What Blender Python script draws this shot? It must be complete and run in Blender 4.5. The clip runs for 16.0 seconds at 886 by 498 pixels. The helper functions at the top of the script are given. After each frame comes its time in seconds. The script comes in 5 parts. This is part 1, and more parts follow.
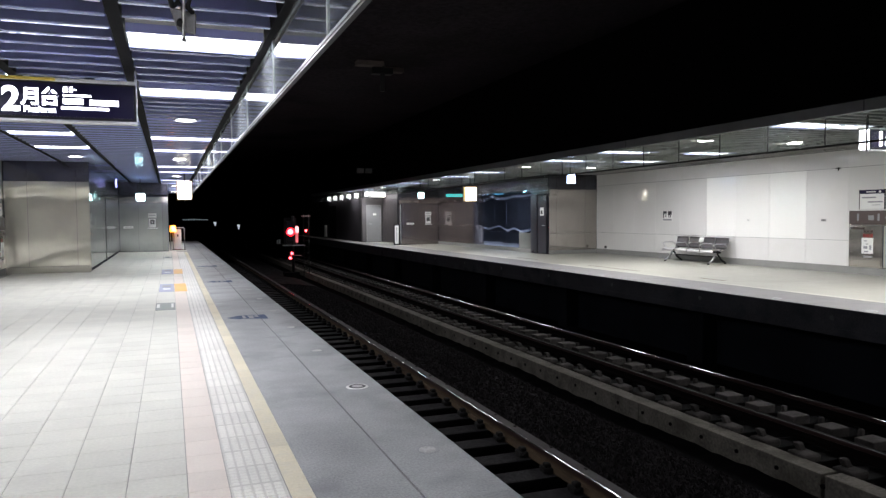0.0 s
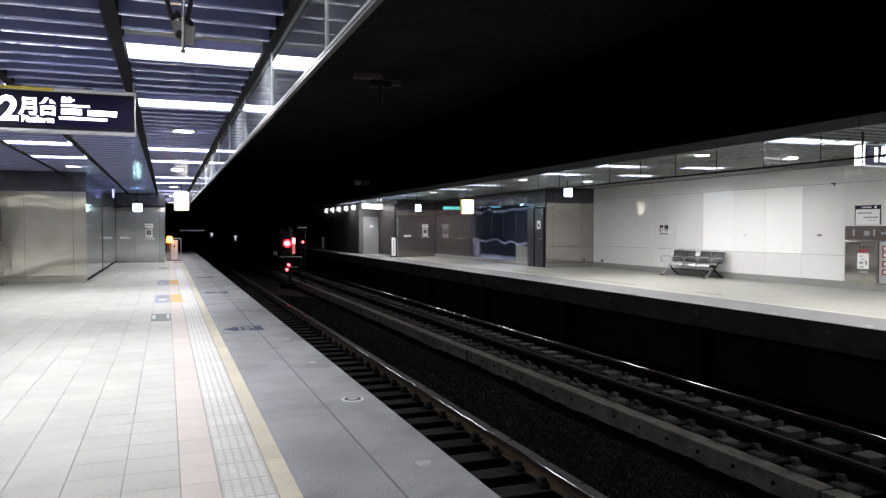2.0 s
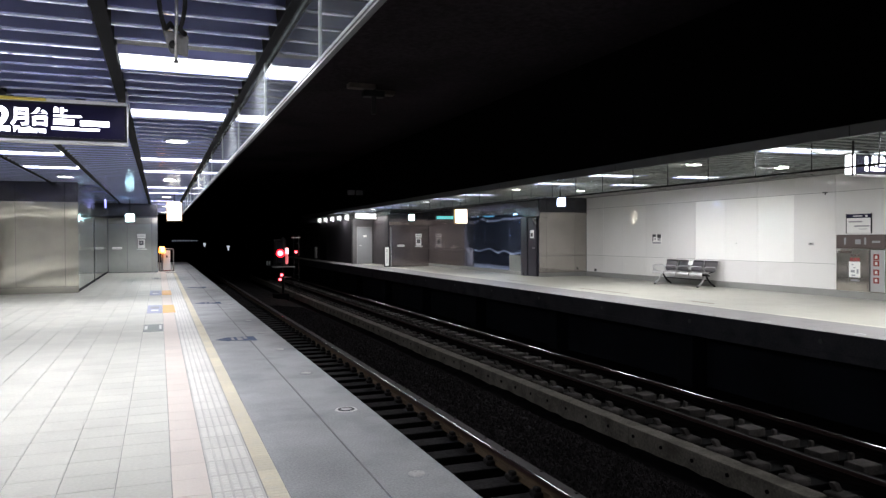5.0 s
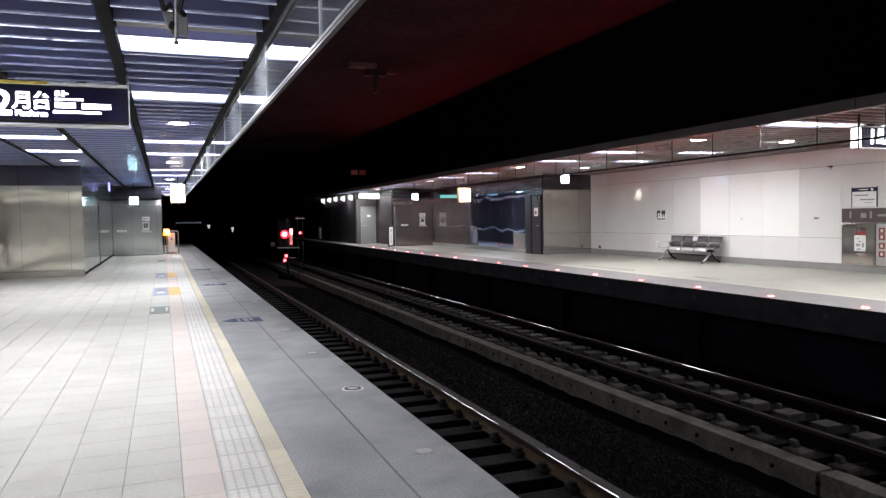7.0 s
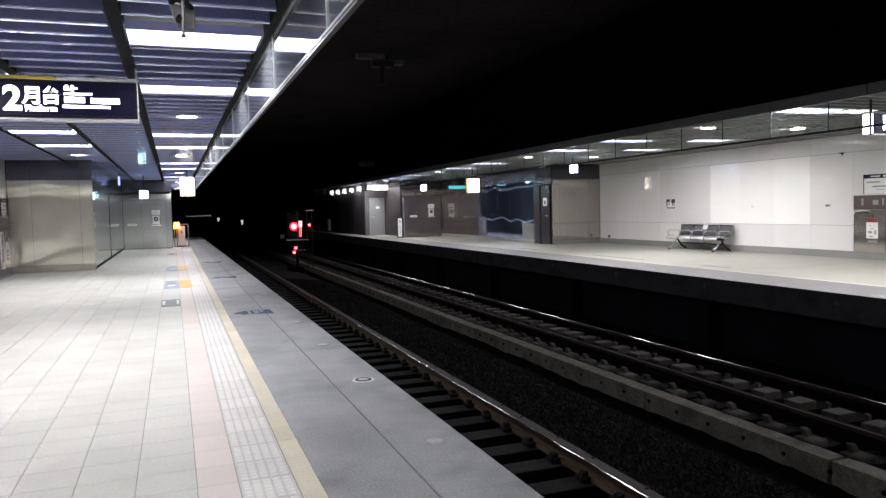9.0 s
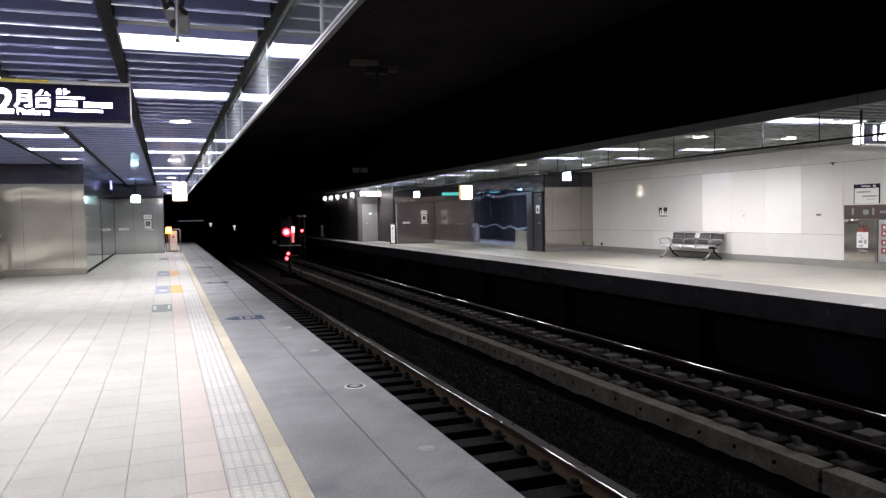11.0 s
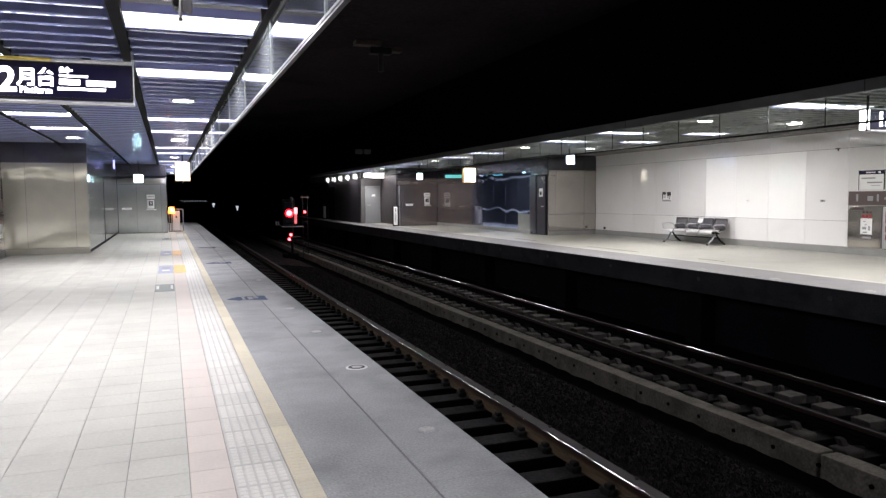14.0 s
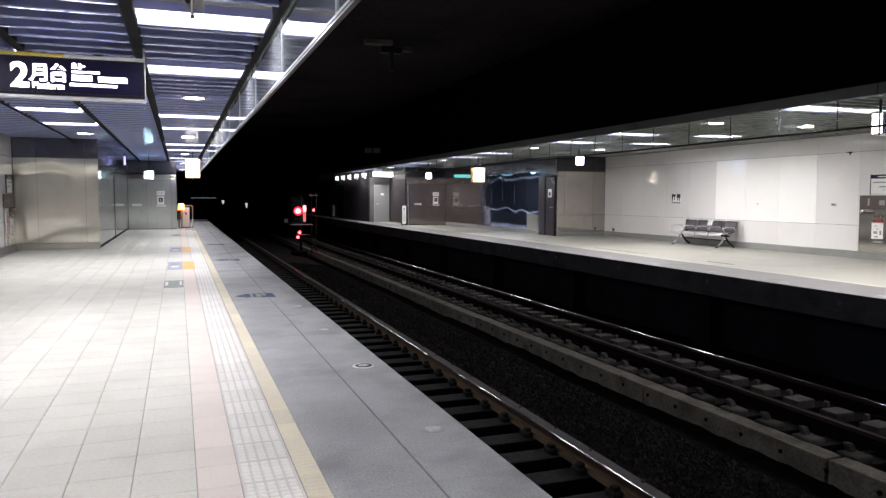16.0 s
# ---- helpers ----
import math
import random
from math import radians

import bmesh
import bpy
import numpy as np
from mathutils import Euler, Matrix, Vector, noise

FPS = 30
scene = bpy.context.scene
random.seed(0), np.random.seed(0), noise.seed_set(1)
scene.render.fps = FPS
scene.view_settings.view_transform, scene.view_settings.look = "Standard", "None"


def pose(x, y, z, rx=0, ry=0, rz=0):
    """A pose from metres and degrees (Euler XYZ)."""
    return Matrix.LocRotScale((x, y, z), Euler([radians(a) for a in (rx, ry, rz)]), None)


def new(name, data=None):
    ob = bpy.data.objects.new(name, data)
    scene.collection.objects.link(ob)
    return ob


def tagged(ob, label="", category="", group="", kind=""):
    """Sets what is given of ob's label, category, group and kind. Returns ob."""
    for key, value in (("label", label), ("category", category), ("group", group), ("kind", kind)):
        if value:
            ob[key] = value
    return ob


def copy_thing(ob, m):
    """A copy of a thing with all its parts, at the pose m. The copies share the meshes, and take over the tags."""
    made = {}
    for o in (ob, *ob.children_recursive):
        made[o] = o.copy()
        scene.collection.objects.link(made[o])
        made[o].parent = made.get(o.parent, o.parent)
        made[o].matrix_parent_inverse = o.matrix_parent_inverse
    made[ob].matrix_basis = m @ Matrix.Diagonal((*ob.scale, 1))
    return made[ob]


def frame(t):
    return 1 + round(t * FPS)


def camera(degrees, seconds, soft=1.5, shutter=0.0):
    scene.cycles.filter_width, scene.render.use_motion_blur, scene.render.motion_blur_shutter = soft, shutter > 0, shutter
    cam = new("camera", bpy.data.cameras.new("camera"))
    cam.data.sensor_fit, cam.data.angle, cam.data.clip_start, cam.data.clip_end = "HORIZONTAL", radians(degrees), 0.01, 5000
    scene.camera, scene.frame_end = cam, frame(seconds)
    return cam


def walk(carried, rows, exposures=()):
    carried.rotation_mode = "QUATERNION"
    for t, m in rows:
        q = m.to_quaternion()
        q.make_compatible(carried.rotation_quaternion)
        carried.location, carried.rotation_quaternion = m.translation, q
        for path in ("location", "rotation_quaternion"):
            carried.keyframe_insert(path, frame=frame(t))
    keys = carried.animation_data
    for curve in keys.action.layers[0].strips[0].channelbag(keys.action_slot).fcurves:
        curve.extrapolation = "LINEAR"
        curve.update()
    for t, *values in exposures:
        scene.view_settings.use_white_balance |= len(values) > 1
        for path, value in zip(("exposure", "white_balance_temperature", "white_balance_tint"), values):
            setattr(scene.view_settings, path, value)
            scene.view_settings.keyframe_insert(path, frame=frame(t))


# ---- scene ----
EYE = (0.0, 0.0, 1.42)
PATH = [
    (0, -20.600, -2.584, 0.464),
    (0.5, -20.581, -2.410, 0.187),
    (1, -20.800, -2.015, 0.225),
    (1.5, -20.342, -1.777, 0.214),
    (2, -20.835, -1.601, 0.074),
    (2.5, -21.084, -1.449, 0.230),
    (3, -21.541, -1.087, 0.174),
    (3.2, -21.687, -0.873, 0.153),
    (5.5, -21.130, -0.895, 0.352),
    (6, -20.854, -1.194, 0.550),
    (6.5, -20.828, -1.984, 0.772),
    (7, -21.051, -2.504, 0.929),
    (7.5, -21.162, -2.274, 1.082),
    (8, -20.971, -2.895, 1.443),
    (8.5, -20.814, -3.163, 1.410),
    (9, -20.362, -3.208, 1.458),
    (9.5, -20.430, -2.884, 1.343),
    (12, -21.116, -2.696, 1.079),
    (12.5, -21.228, -3.684, 1.101),
    (13, -21.470, -4.359, 1.352),
    (13.5, -20.830, -4.100, 1.116),
    (14, -20.683, -4.073, 0.522),
    (14.5, -20.312, -4.525, 0.225),
    (15, -19.991, -4.796, 0.072),
    (15.5, -19.886, -4.307, -0.197),
    (16, -19.996, -4.106, -0.107),
]
cam = camera(62.75, 16.0, soft=1.4)
walk(cam, [(t, pose(*EYE, 90 + p, r, y)) for t, y, p, r in PATH], exposures=[(0, -0.03, 6500, 10), (6, -0.02, 6500, 10), (9.5, 0.02, 6600, 13), (12, 0.05, 6650, 14), (14, 0.06, 6650, 13), (16, 0.06, 6650, 13)])

# ---- light: black world, all light comes from the lamps of the station ----
world = bpy.data.worlds.new("world")
world.use_nodes = True
world.node_tree.nodes["Background"].inputs["Color"].default_value = (0.002, 0.002, 0.003, 1)
world.node_tree.nodes["Background"].inputs["Strength"].default_value = 0.3
scene.world = world
LAMP_POWER = 6.0
LAMP_WATTS = 39.0
LAMP_WATTS_FAR = 82.0
LAMP_SPREAD = 168.0
DOWN_POWER = 9.0


# ---- materials ----
def nodes_of(name):
    m = bpy.data.materials.new(name)
    m.use_nodes = True
    nt = m.node_tree
    return m, nt, nt.nodes["Principled BSDF"]


def surface(name, color, rough=0.6, metal=0.0, vary=0.15, scale=3.0, fine=60.0, bump=0.1, rvary=0.1, stain=None,
            island=0.0, obj=0.0, coat=0.0, spec=0.5, wave=0.0, wave_scale=1.2, bump_dist=0.004, few=1.0):
    """A procedural surface: colour varied at two scales, fine relief, optional stains, slow waves and piece-to-piece change."""
    m, nt, bs = nodes_of(name)
    N, L = nt.nodes.new, nt.links.new
    tc = N("ShaderNodeTexCoord")
    geo = N("ShaderNodeNewGeometry")
    pos = geo.outputs["Position"]
    big, small = N("ShaderNodeTexNoise"), N("ShaderNodeTexNoise")
    big.inputs["Scale"].default_value, small.inputs["Scale"].default_value = scale, fine
    big.inputs["Detail"].default_value, small.inputs["Detail"].default_value = 5, 3
    L(pos, big.inputs["Vector"]), L(pos, small.inputs["Vector"])
    add = N("ShaderNodeMath"); add.operation = "ADD"
    L(big.outputs["Fac"], add.inputs[0]), L(small.outputs["Fac"], add.inputs[1])
    rng = N("ShaderNodeMapRange")
    rng.inputs["From Min"].default_value, rng.inputs["From Max"].default_value = 0.6, 1.4
    rng.inputs["To Min"].default_value, rng.inputs["To Max"].default_value = 1 - vary, 1 + vary
    L(add.outputs[0], rng.inputs["Value"])
    val = rng.outputs[0]
    for kind, amount in (("obj", obj), ("island", island)):
        if amount:
            src = N("ShaderNodeObjectInfo").outputs["Random"] if kind == "obj" else geo.outputs["Random Per Island"]
            r2 = N("ShaderNodeMapRange")
            r2.inputs["To Min"].default_value, r2.inputs["To Max"].default_value = 1 - amount, 1 + amount * few
            if few != 1.0:
                pw = N("ShaderNodeMath"); pw.operation = "POWER"; pw.inputs[1].default_value = few
                L(src, pw.inputs[0])
                src = pw.outputs[0]
            L(src, r2.inputs["Value"])
            mu = N("ShaderNodeMath"); mu.operation = "MULTIPLY"
            L(val, mu.inputs[0]), L(r2.outputs[0], mu.inputs[1])
            val = mu.outputs[0]
    hs = N("ShaderNodeHueSaturation")
    hs.inputs["Color"].default_value = (*color, 1)
    L(val, hs.inputs["Value"])
    col = hs.outputs["Color"]
    if stain:
        st = N("ShaderNodeTexNoise"); st.inputs["Scale"].default_value = stain[1]; st.inputs["Detail"].default_value = 8
        L(pos, st.inputs["Vector"])
        sr = N("ShaderNodeMapRange")
        sr.inputs["From Min"].default_value, sr.inputs["From Max"].default_value = 0.52, 0.75
        sr.inputs["To Max"].default_value = stain[2]
        L(st.outputs["Fac"], sr.inputs["Value"])
        mx = N("ShaderNodeMix"); mx.data_type = "RGBA"
        L(sr.outputs[0], mx.inputs["Factor"]), L(col, mx.inputs["A"])
        mx.inputs["B"].default_value = (*stain[0], 1)
        col = mx.outputs["Result"]
    L(col, bs.inputs["Base Color"])
    rr = N("ShaderNodeMapRange")
    rr.inputs["To Min"].default_value, rr.inputs["To Max"].default_value = max(0.02, rough - rvary), min(1, rough + rvary)
    L(big.outputs["Fac"], rr.inputs["Value"]), L(rr.outputs[0], bs.inputs["Roughness"])
    bs.inputs["Metallic"].default_value = metal
    bs.inputs["Coat Weight"].default_value = coat
    bs.inputs["Specular IOR Level"].default_value = spec
    normal = None
    if wave:
        wn = N("ShaderNodeTexNoise"); wn.inputs["Scale"].default_value = wave_scale; wn.inputs["Detail"].default_value = 1
        L(pos, wn.inputs["Vector"])
        b0 = N("ShaderNodeBump"); b0.inputs["Strength"].default_value = 1.0; b0.inputs["Distance"].default_value = wave
        L(wn.outputs["Fac"], b0.inputs["Height"])
        normal = b0.outputs["Normal"]
    if bump:
        b1 = N("ShaderNodeBump"); b1.inputs["Strength"].default_value = bump; b1.inputs["Distance"].default_value = bump_dist
        L(small.outputs["Fac"], b1.inputs["Height"])
        if normal:
            L(normal, b1.inputs["Normal"])
        normal = b1.outputs["Normal"]
    if normal:
        L(normal, bs.inputs["Normal"])
    return m


def glow(name, color, strength):
    m, nt, bs = nodes_of(name)
    bs.inputs["Base Color"].default_value = (0.8, 0.8, 0.8, 1)
    bs.inputs["Emission Color"].default_value = (*color, 1)
    bs.inputs["Emission Strength"].default_value = strength
    return m


def clear_glass(name, tint=(0.95, 0.98, 0.965)):
    m, nt, bs = nodes_of(name)
    N, L = nt.nodes.new, nt.links.new
    nt.nodes.remove(bs)
    lw = N("ShaderNodeLayerWeight"); lw.inputs["Blend"].default_value = 0.5
    pw = N("ShaderNodeMath"); pw.operation = "POWER"; pw.inputs[1].default_value = 4.0
    ma = N("ShaderNodeMath"); ma.operation = "MULTIPLY_ADD"; ma.inputs[1].default_value = 0.7; ma.inputs[2].default_value = 0.05
    tr, gl, mx = N("ShaderNodeBsdfTransparent"), N("ShaderNodeBsdfGlossy"), N("ShaderNodeMixShader")
    tr.inputs["Color"].default_value = (*tint, 1)
    gl.inputs["Roughness"].default_value = 0.03
    L(lw.outputs["Facing"], pw.inputs[0]), L(pw.outputs[0], ma.inputs[0])
    L(ma.outputs[0], mx.inputs[0]), L(tr.outputs[0], mx.inputs[1]), L(gl.outputs[0], mx.inputs[2])
    # blurred reflections mixed in as a faint pale haze, with some dust
    du, m2 = N("ShaderNodeBsdfDiffuse"), N("ShaderNodeMixShader")
    du.inputs["Color"].default_value = (0.75, 0.8, 0.85, 1)
    dn, dr = N("ShaderNodeTexNoise"), N("ShaderNodeMapRange")
    dn.inputs["Scale"].default_value, dn.inputs["Detail"].default_value = 2.5, 6
    dr.inputs["To Min"].default_value, dr.inputs["To Max"].default_value = 0.02, 0.11
    L(dn.outputs["Fac"], dr.inputs["Value"]), L(dr.outputs[0], m2.inputs[0])
    L(mx.outputs[0], m2.inputs[1]), L(du.outputs[0], m2.inputs[2])
    L(m2.outputs[0], nt.nodes["Material Output"].inputs["Surface"])
    return m


M = {}
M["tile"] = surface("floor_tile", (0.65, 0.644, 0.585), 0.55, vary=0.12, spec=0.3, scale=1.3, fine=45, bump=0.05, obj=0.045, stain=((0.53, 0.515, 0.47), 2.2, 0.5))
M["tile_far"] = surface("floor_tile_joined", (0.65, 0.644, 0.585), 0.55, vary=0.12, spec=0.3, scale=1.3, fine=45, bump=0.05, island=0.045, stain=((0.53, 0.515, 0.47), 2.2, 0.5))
# Far tiles darker than near ones, to offset the stronger far lamps.
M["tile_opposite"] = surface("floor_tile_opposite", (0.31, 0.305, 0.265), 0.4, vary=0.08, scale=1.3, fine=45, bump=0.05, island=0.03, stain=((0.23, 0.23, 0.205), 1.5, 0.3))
M["grout"] = surface("grout", (0.36, 0.355, 0.33), 0.9, vary=0.3, scale=5, fine=200, bump=0.3, stain=((0.2, 0.195, 0.18), 2.2, 0.85))
M["pink"] = surface("pink_tile", (0.75, 0.675, 0.615), 0.6, vary=0.08, bump=0.06, obj=0.04, stain=((0.60, 0.55, 0.51), 3, 0.35))
# Tactile base darker than its bars: shade between them is in the colour.
M["tactile"] = surface("tactile_tile", (0.63, 0.61, 0.575), 0.55, vary=0.12, bump=0.1, obj=0.07, stain=((0.48, 0.47, 0.45), 5, 0.45))
M["door_steel"] = surface("dark_satin_steel_door", (0.08, 0.082, 0.1), 0.3, metal=0.7, vary=0.1, scale=1.5, bump=0.01)
M["tactile_bar"] = surface("tactile_bar", (0.8, 0.785, 0.74), 0.5, vary=0.1, bump=0.1, obj=0.06, stain=((0.62, 0.61, 0.58), 5, 0.45))
M["yellow"] = surface("yellow_tile", (0.74, 0.68, 0.53), 0.5, vary=0.12, bump=0.08, obj=0.08, stain=((0.6, 0.58, 0.51), 6, 0.6))
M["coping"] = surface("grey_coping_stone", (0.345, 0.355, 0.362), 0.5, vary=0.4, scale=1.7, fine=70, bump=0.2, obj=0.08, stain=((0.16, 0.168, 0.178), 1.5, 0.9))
# Far coping also darkened, because the lamps over it run too bright.
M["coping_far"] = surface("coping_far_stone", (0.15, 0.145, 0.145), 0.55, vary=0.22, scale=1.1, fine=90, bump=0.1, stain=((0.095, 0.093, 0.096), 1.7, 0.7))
M["pale_strip"] = surface("pale_strip_tile", (0.48, 0.47, 0.4), 0.5, vary=0.12, bump=0.05, island=0.08, stain=((0.32, 0.31, 0.27), 2, 0.5))
M["grating"] = surface("brownish_grating", (0.14, 0.12, 0.085), 0.7, vary=0.3, scale=6, bump=0.1, stain=((0.28, 0.27, 0.22), 3, 0.7))
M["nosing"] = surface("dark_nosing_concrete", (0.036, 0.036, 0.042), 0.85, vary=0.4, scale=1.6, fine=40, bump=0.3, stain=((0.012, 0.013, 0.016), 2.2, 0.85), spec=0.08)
# Pit blacks run deeper than soot: the crushed shade is in the colour.
M["under"] = surface("shaded_dark_concrete", (0.0060, 0.0070, 0.0098), 0.9, vary=0.4, scale=0.9, fine=30, bump=0.3, stain=((0.002, 0.002, 0.0026), 0.8, 0.8), spec=0.05)
M["sooty"] = surface("shaded_sooty_concrete", (0.0026, 0.0023, 0.0027), 0.95, vary=0.35, scale=1.0, fine=30, bump=0.4, stain=((0.0012, 0.0012, 0.0012), 0.7, 0.7), spec=0.03)
M["beam"] = surface("track_beam_concrete", (0.079, 0.073, 0.064), 0.9, vary=0.6, scale=3.0, fine=28, bump=0.5, stain=((0.03, 0.028, 0.022), 2.6, 0.9), spec=0.06)
M["block"] = surface("bearing_block_concrete", (0.033, 0.030, 0.029), 0.9, vary=0.45, scale=7, fine=45, bump=0.5, obj=0.3, stain=((0.014, 0.0125, 0.012), 6, 0.85), spec=0.04)
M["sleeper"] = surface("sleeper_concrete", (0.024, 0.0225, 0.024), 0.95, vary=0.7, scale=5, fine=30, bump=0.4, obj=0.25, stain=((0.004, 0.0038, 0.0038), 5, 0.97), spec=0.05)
M["sleeper_dark"] = surface("oily_shaded_sleeper", (0.0018, 0.0017, 0.0018), 0.95, vary=0.3, fine=70, bump=0.4, obj=0.2, spec=0.04)
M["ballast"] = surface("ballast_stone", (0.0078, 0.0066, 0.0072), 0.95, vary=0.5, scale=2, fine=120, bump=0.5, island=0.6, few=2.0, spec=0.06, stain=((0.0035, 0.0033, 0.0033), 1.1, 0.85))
M["rust"] = surface("rusty_rail_web", (0.062, 0.043, 0.027), 0.85, metal=0.1, vary=0.35, scale=6, fine=150, bump=0.4, stain=((0.022, 0.016, 0.013), 3, 0.75), spec=0.15)
# Darker copy of the rust for the far rails, shade in the colour.
M["rust_dark"] = surface("shaded_rail_web", (0.004, 0.003, 0.0028), 0.9, vary=0.35, scale=6, fine=150, bump=0.4, spec=0.03)
M["railhead"] = surface("dull_rail_head", (0.038, 0.034, 0.036), 0.75, metal=0.1, vary=0.2, scale=4, fine=120, bump=0.05, spec=0.2)
M["shiny"] = surface("polished_running_edge", (0.29, 0.27, 0.275), 0.13, metal=1.0, vary=0.6, scale=0.8, fine=120, bump=0.0, rvary=0.06)
M["worn_edge"] = surface("worn_rail_corner", (0.085, 0.08, 0.082), 0.15, metal=1.0, vary=0.6, scale=0.6, fine=120, bump=0.0, rvary=0.08)
M["head_side"] = surface("black_rail_head_side", (0.022, 0.011, 0.010), 0.6, metal=0.2, vary=0.3, scale=4, fine=120, bump=0.1, spec=0.2)
M["guard"] = surface("dusty_dull_steel_strip", (0.052, 0.048, 0.05), 0.8, vary=0.25, scale=3, fine=90, bump=0.2, stain=((0.035, 0.03, 0.03), 4, 0.6), spec=0.15)
M["clip"] = surface("dark_rail_clip", (0.007, 0.006, 0.006), 0.8, metal=0.2, vary=0.3, bump=0.2, obj=0.2, spec=0.2)
M["steel"] = surface("stainless_panel", (0.46, 0.43, 0.395), 0.09, metal=0.8, vary=0.08, scale=1.4, fine=120, bump=0.01, rvary=0.05, obj=0.06, stain=((0.36, 0.32, 0.29), 2.4, 0.5))
M["steel_near"] = surface("satin_stainless_panel", (0.655, 0.635, 0.545), 0.06, metal=0.72, vary=0.2, scale=1.6, fine=120, bump=0.008, rvary=0.03, obj=0.03, stain=((0.56, 0.545, 0.5), 2.4, 0.5))
M["steel_side"] = surface("grey_green_steel_panel", (0.46, 0.485, 0.465), 0.08, metal=0.6, vary=0.1, scale=1.6, fine=120, bump=0.008, rvary=0.03, obj=0.08, stain=((0.36, 0.37, 0.37), 3.0, 0.55))
# The shadows' blue is put into the polished panels; steel_mid grades to brown.
M["mirror_steel"] = surface("blue_shade_polished_panel", (0.40, 0.49, 0.78), 0.06, metal=0.94, vary=0.08, scale=1.2, fine=120, bump=0.005, rvary=0.03, obj=0.14)
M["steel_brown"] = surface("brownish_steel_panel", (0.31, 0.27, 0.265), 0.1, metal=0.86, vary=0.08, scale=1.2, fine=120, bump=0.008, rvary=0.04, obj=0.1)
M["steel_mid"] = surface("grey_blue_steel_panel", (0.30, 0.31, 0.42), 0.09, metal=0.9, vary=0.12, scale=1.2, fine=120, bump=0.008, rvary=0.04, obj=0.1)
M["dark_steel"] = surface("dark_header_steel", (0.13, 0.129, 0.143), 0.15, metal=0.85, vary=0.1, bump=0.03, wave=0.02, spec=0.3)
M["steel_skirting"] = surface("satin_steel_skirting", (0.5, 0.485, 0.42), 0.2, metal=0.6, vary=0.15, bump=0.03)
M["white_panel"] = surface("white_wall_panel", (0.752, 0.742, 0.73), 0.08, vary=0.05, scale=0.6, fine=80, bump=0.004, rvary=0.03, obj=0.03, coat=0.4, spec=0.5, wave=0.002, wave_scale=1.0, stain=((0.67, 0.66, 0.63), 1.1, 0.4))
M["new_panel"] = surface("newer_white_wall_panel", (0.89, 0.89, 0.865), 0.1, vary=0.03, scale=0.6, fine=80, bump=0.004, rvary=0.03, obj=0.02, coat=0.15, spec=0.45, wave=0.002)
M["skirting"] = surface("grey_skirting", (0.26, 0.26, 0.25), 0.55, vary=0.15, bump=0.06)
# Blue of the ceiling's shade is put into the near blade colours.
M["slat"] = surface("blue_shade_blade_face", (0.52, 0.545, 0.90), 0.35, metal=0.4, vary=0.04, fine=100, bump=0.02)
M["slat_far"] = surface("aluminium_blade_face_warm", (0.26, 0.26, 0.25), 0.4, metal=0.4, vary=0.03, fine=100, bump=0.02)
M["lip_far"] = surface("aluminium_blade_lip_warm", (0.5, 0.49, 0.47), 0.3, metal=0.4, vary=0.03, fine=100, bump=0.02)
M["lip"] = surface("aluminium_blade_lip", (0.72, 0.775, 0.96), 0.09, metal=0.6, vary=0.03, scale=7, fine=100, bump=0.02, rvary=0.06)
# This black also carries the dark of the gaps between ceiling lanes.
M["runner"] = surface("black_gap_runner", (0.012, 0.012, 0.014), 0.85, vary=0.2, bump=0.05, spec=0.08)
M["void"] = surface("dark_ceiling_void", (0.03, 0.03, 0.04), 0.9, vary=0.2, bump=0.1, spec=0.1)
M["fascia"] = surface("grey_fascia_metal", (0.16, 0.16, 0.168), 0.6, metal=0.1, vary=0.12, bump=0.05, stain=((0.12, 0.12, 0.13), 1.2, 0.5), spec=0.2)
M["alu"] = surface("brushed_aluminium", (0.62, 0.62, 0.64), 0.35, metal=1.0, vary=0.08, bump=0.03)
M["black_metal"] = surface("black_painted_metal", (0.014, 0.014, 0.016), 0.6, vary=0.2, bump=0.05, spec=0.25)
M["grey_metal"] = surface("grey_painted_metal", (0.33, 0.33, 0.33), 0.45, vary=0.1, bump=0.05)
M["dim_grey"] = surface("dusty_grey_metal", (0.2, 0.2, 0.21), 0.6, vary=0.2, bump=0.1)
M["white_paint"] = surface("white_painted_metal", (0.75, 0.75, 0.73), 0.4, vary=0.05, bump=0.03)
M["navy"] = surface("dark_navy_sign_face", (0.008, 0.006, 0.034), 0.3, vary=0.1, bump=0.0, spec=0.2)
M["brown"] = surface("dark_brown_panel", (0.09, 0.065, 0.06), 0.35, vary=0.1, bump=0.03)
M["red"] = surface("red_paint", (0.28, 0.035, 0.03), 0.4, vary=0.1, bump=0.03)
M["orange_paint"] = surface("orange_sticker", (0.8, 0.42, 0.06), 0.45, vary=0.08, bump=0.03)
M["blue_paint"] = surface("blue_sticker", (0.3, 0.32, 0.46), 0.45, vary=0.1, bump=0.03)
M["green_paint"] = surface("grey_green_sticker", (0.2, 0.23, 0.21), 0.45, vary=0.1, bump=0.03)
M["decal"] = surface("slate_decal", (0.085, 0.115, 0.19), 0.7, vary=0.3, scale=8, bump=0.05, stain=((0.22, 0.22, 0.25), 9, 0.7), spec=0.1)
M["paper"] = surface("white_paper", (0.8, 0.8, 0.78), 0.6, vary=0.03, bump=0.0)
M["ink"] = surface("black_ink", (0.03, 0.03, 0.035), 0.6, vary=0.1, bump=0.0)
M["grey_ink"] = surface("grey_ink", (0.3, 0.3, 0.32), 0.6, vary=0.1, bump=0.0)
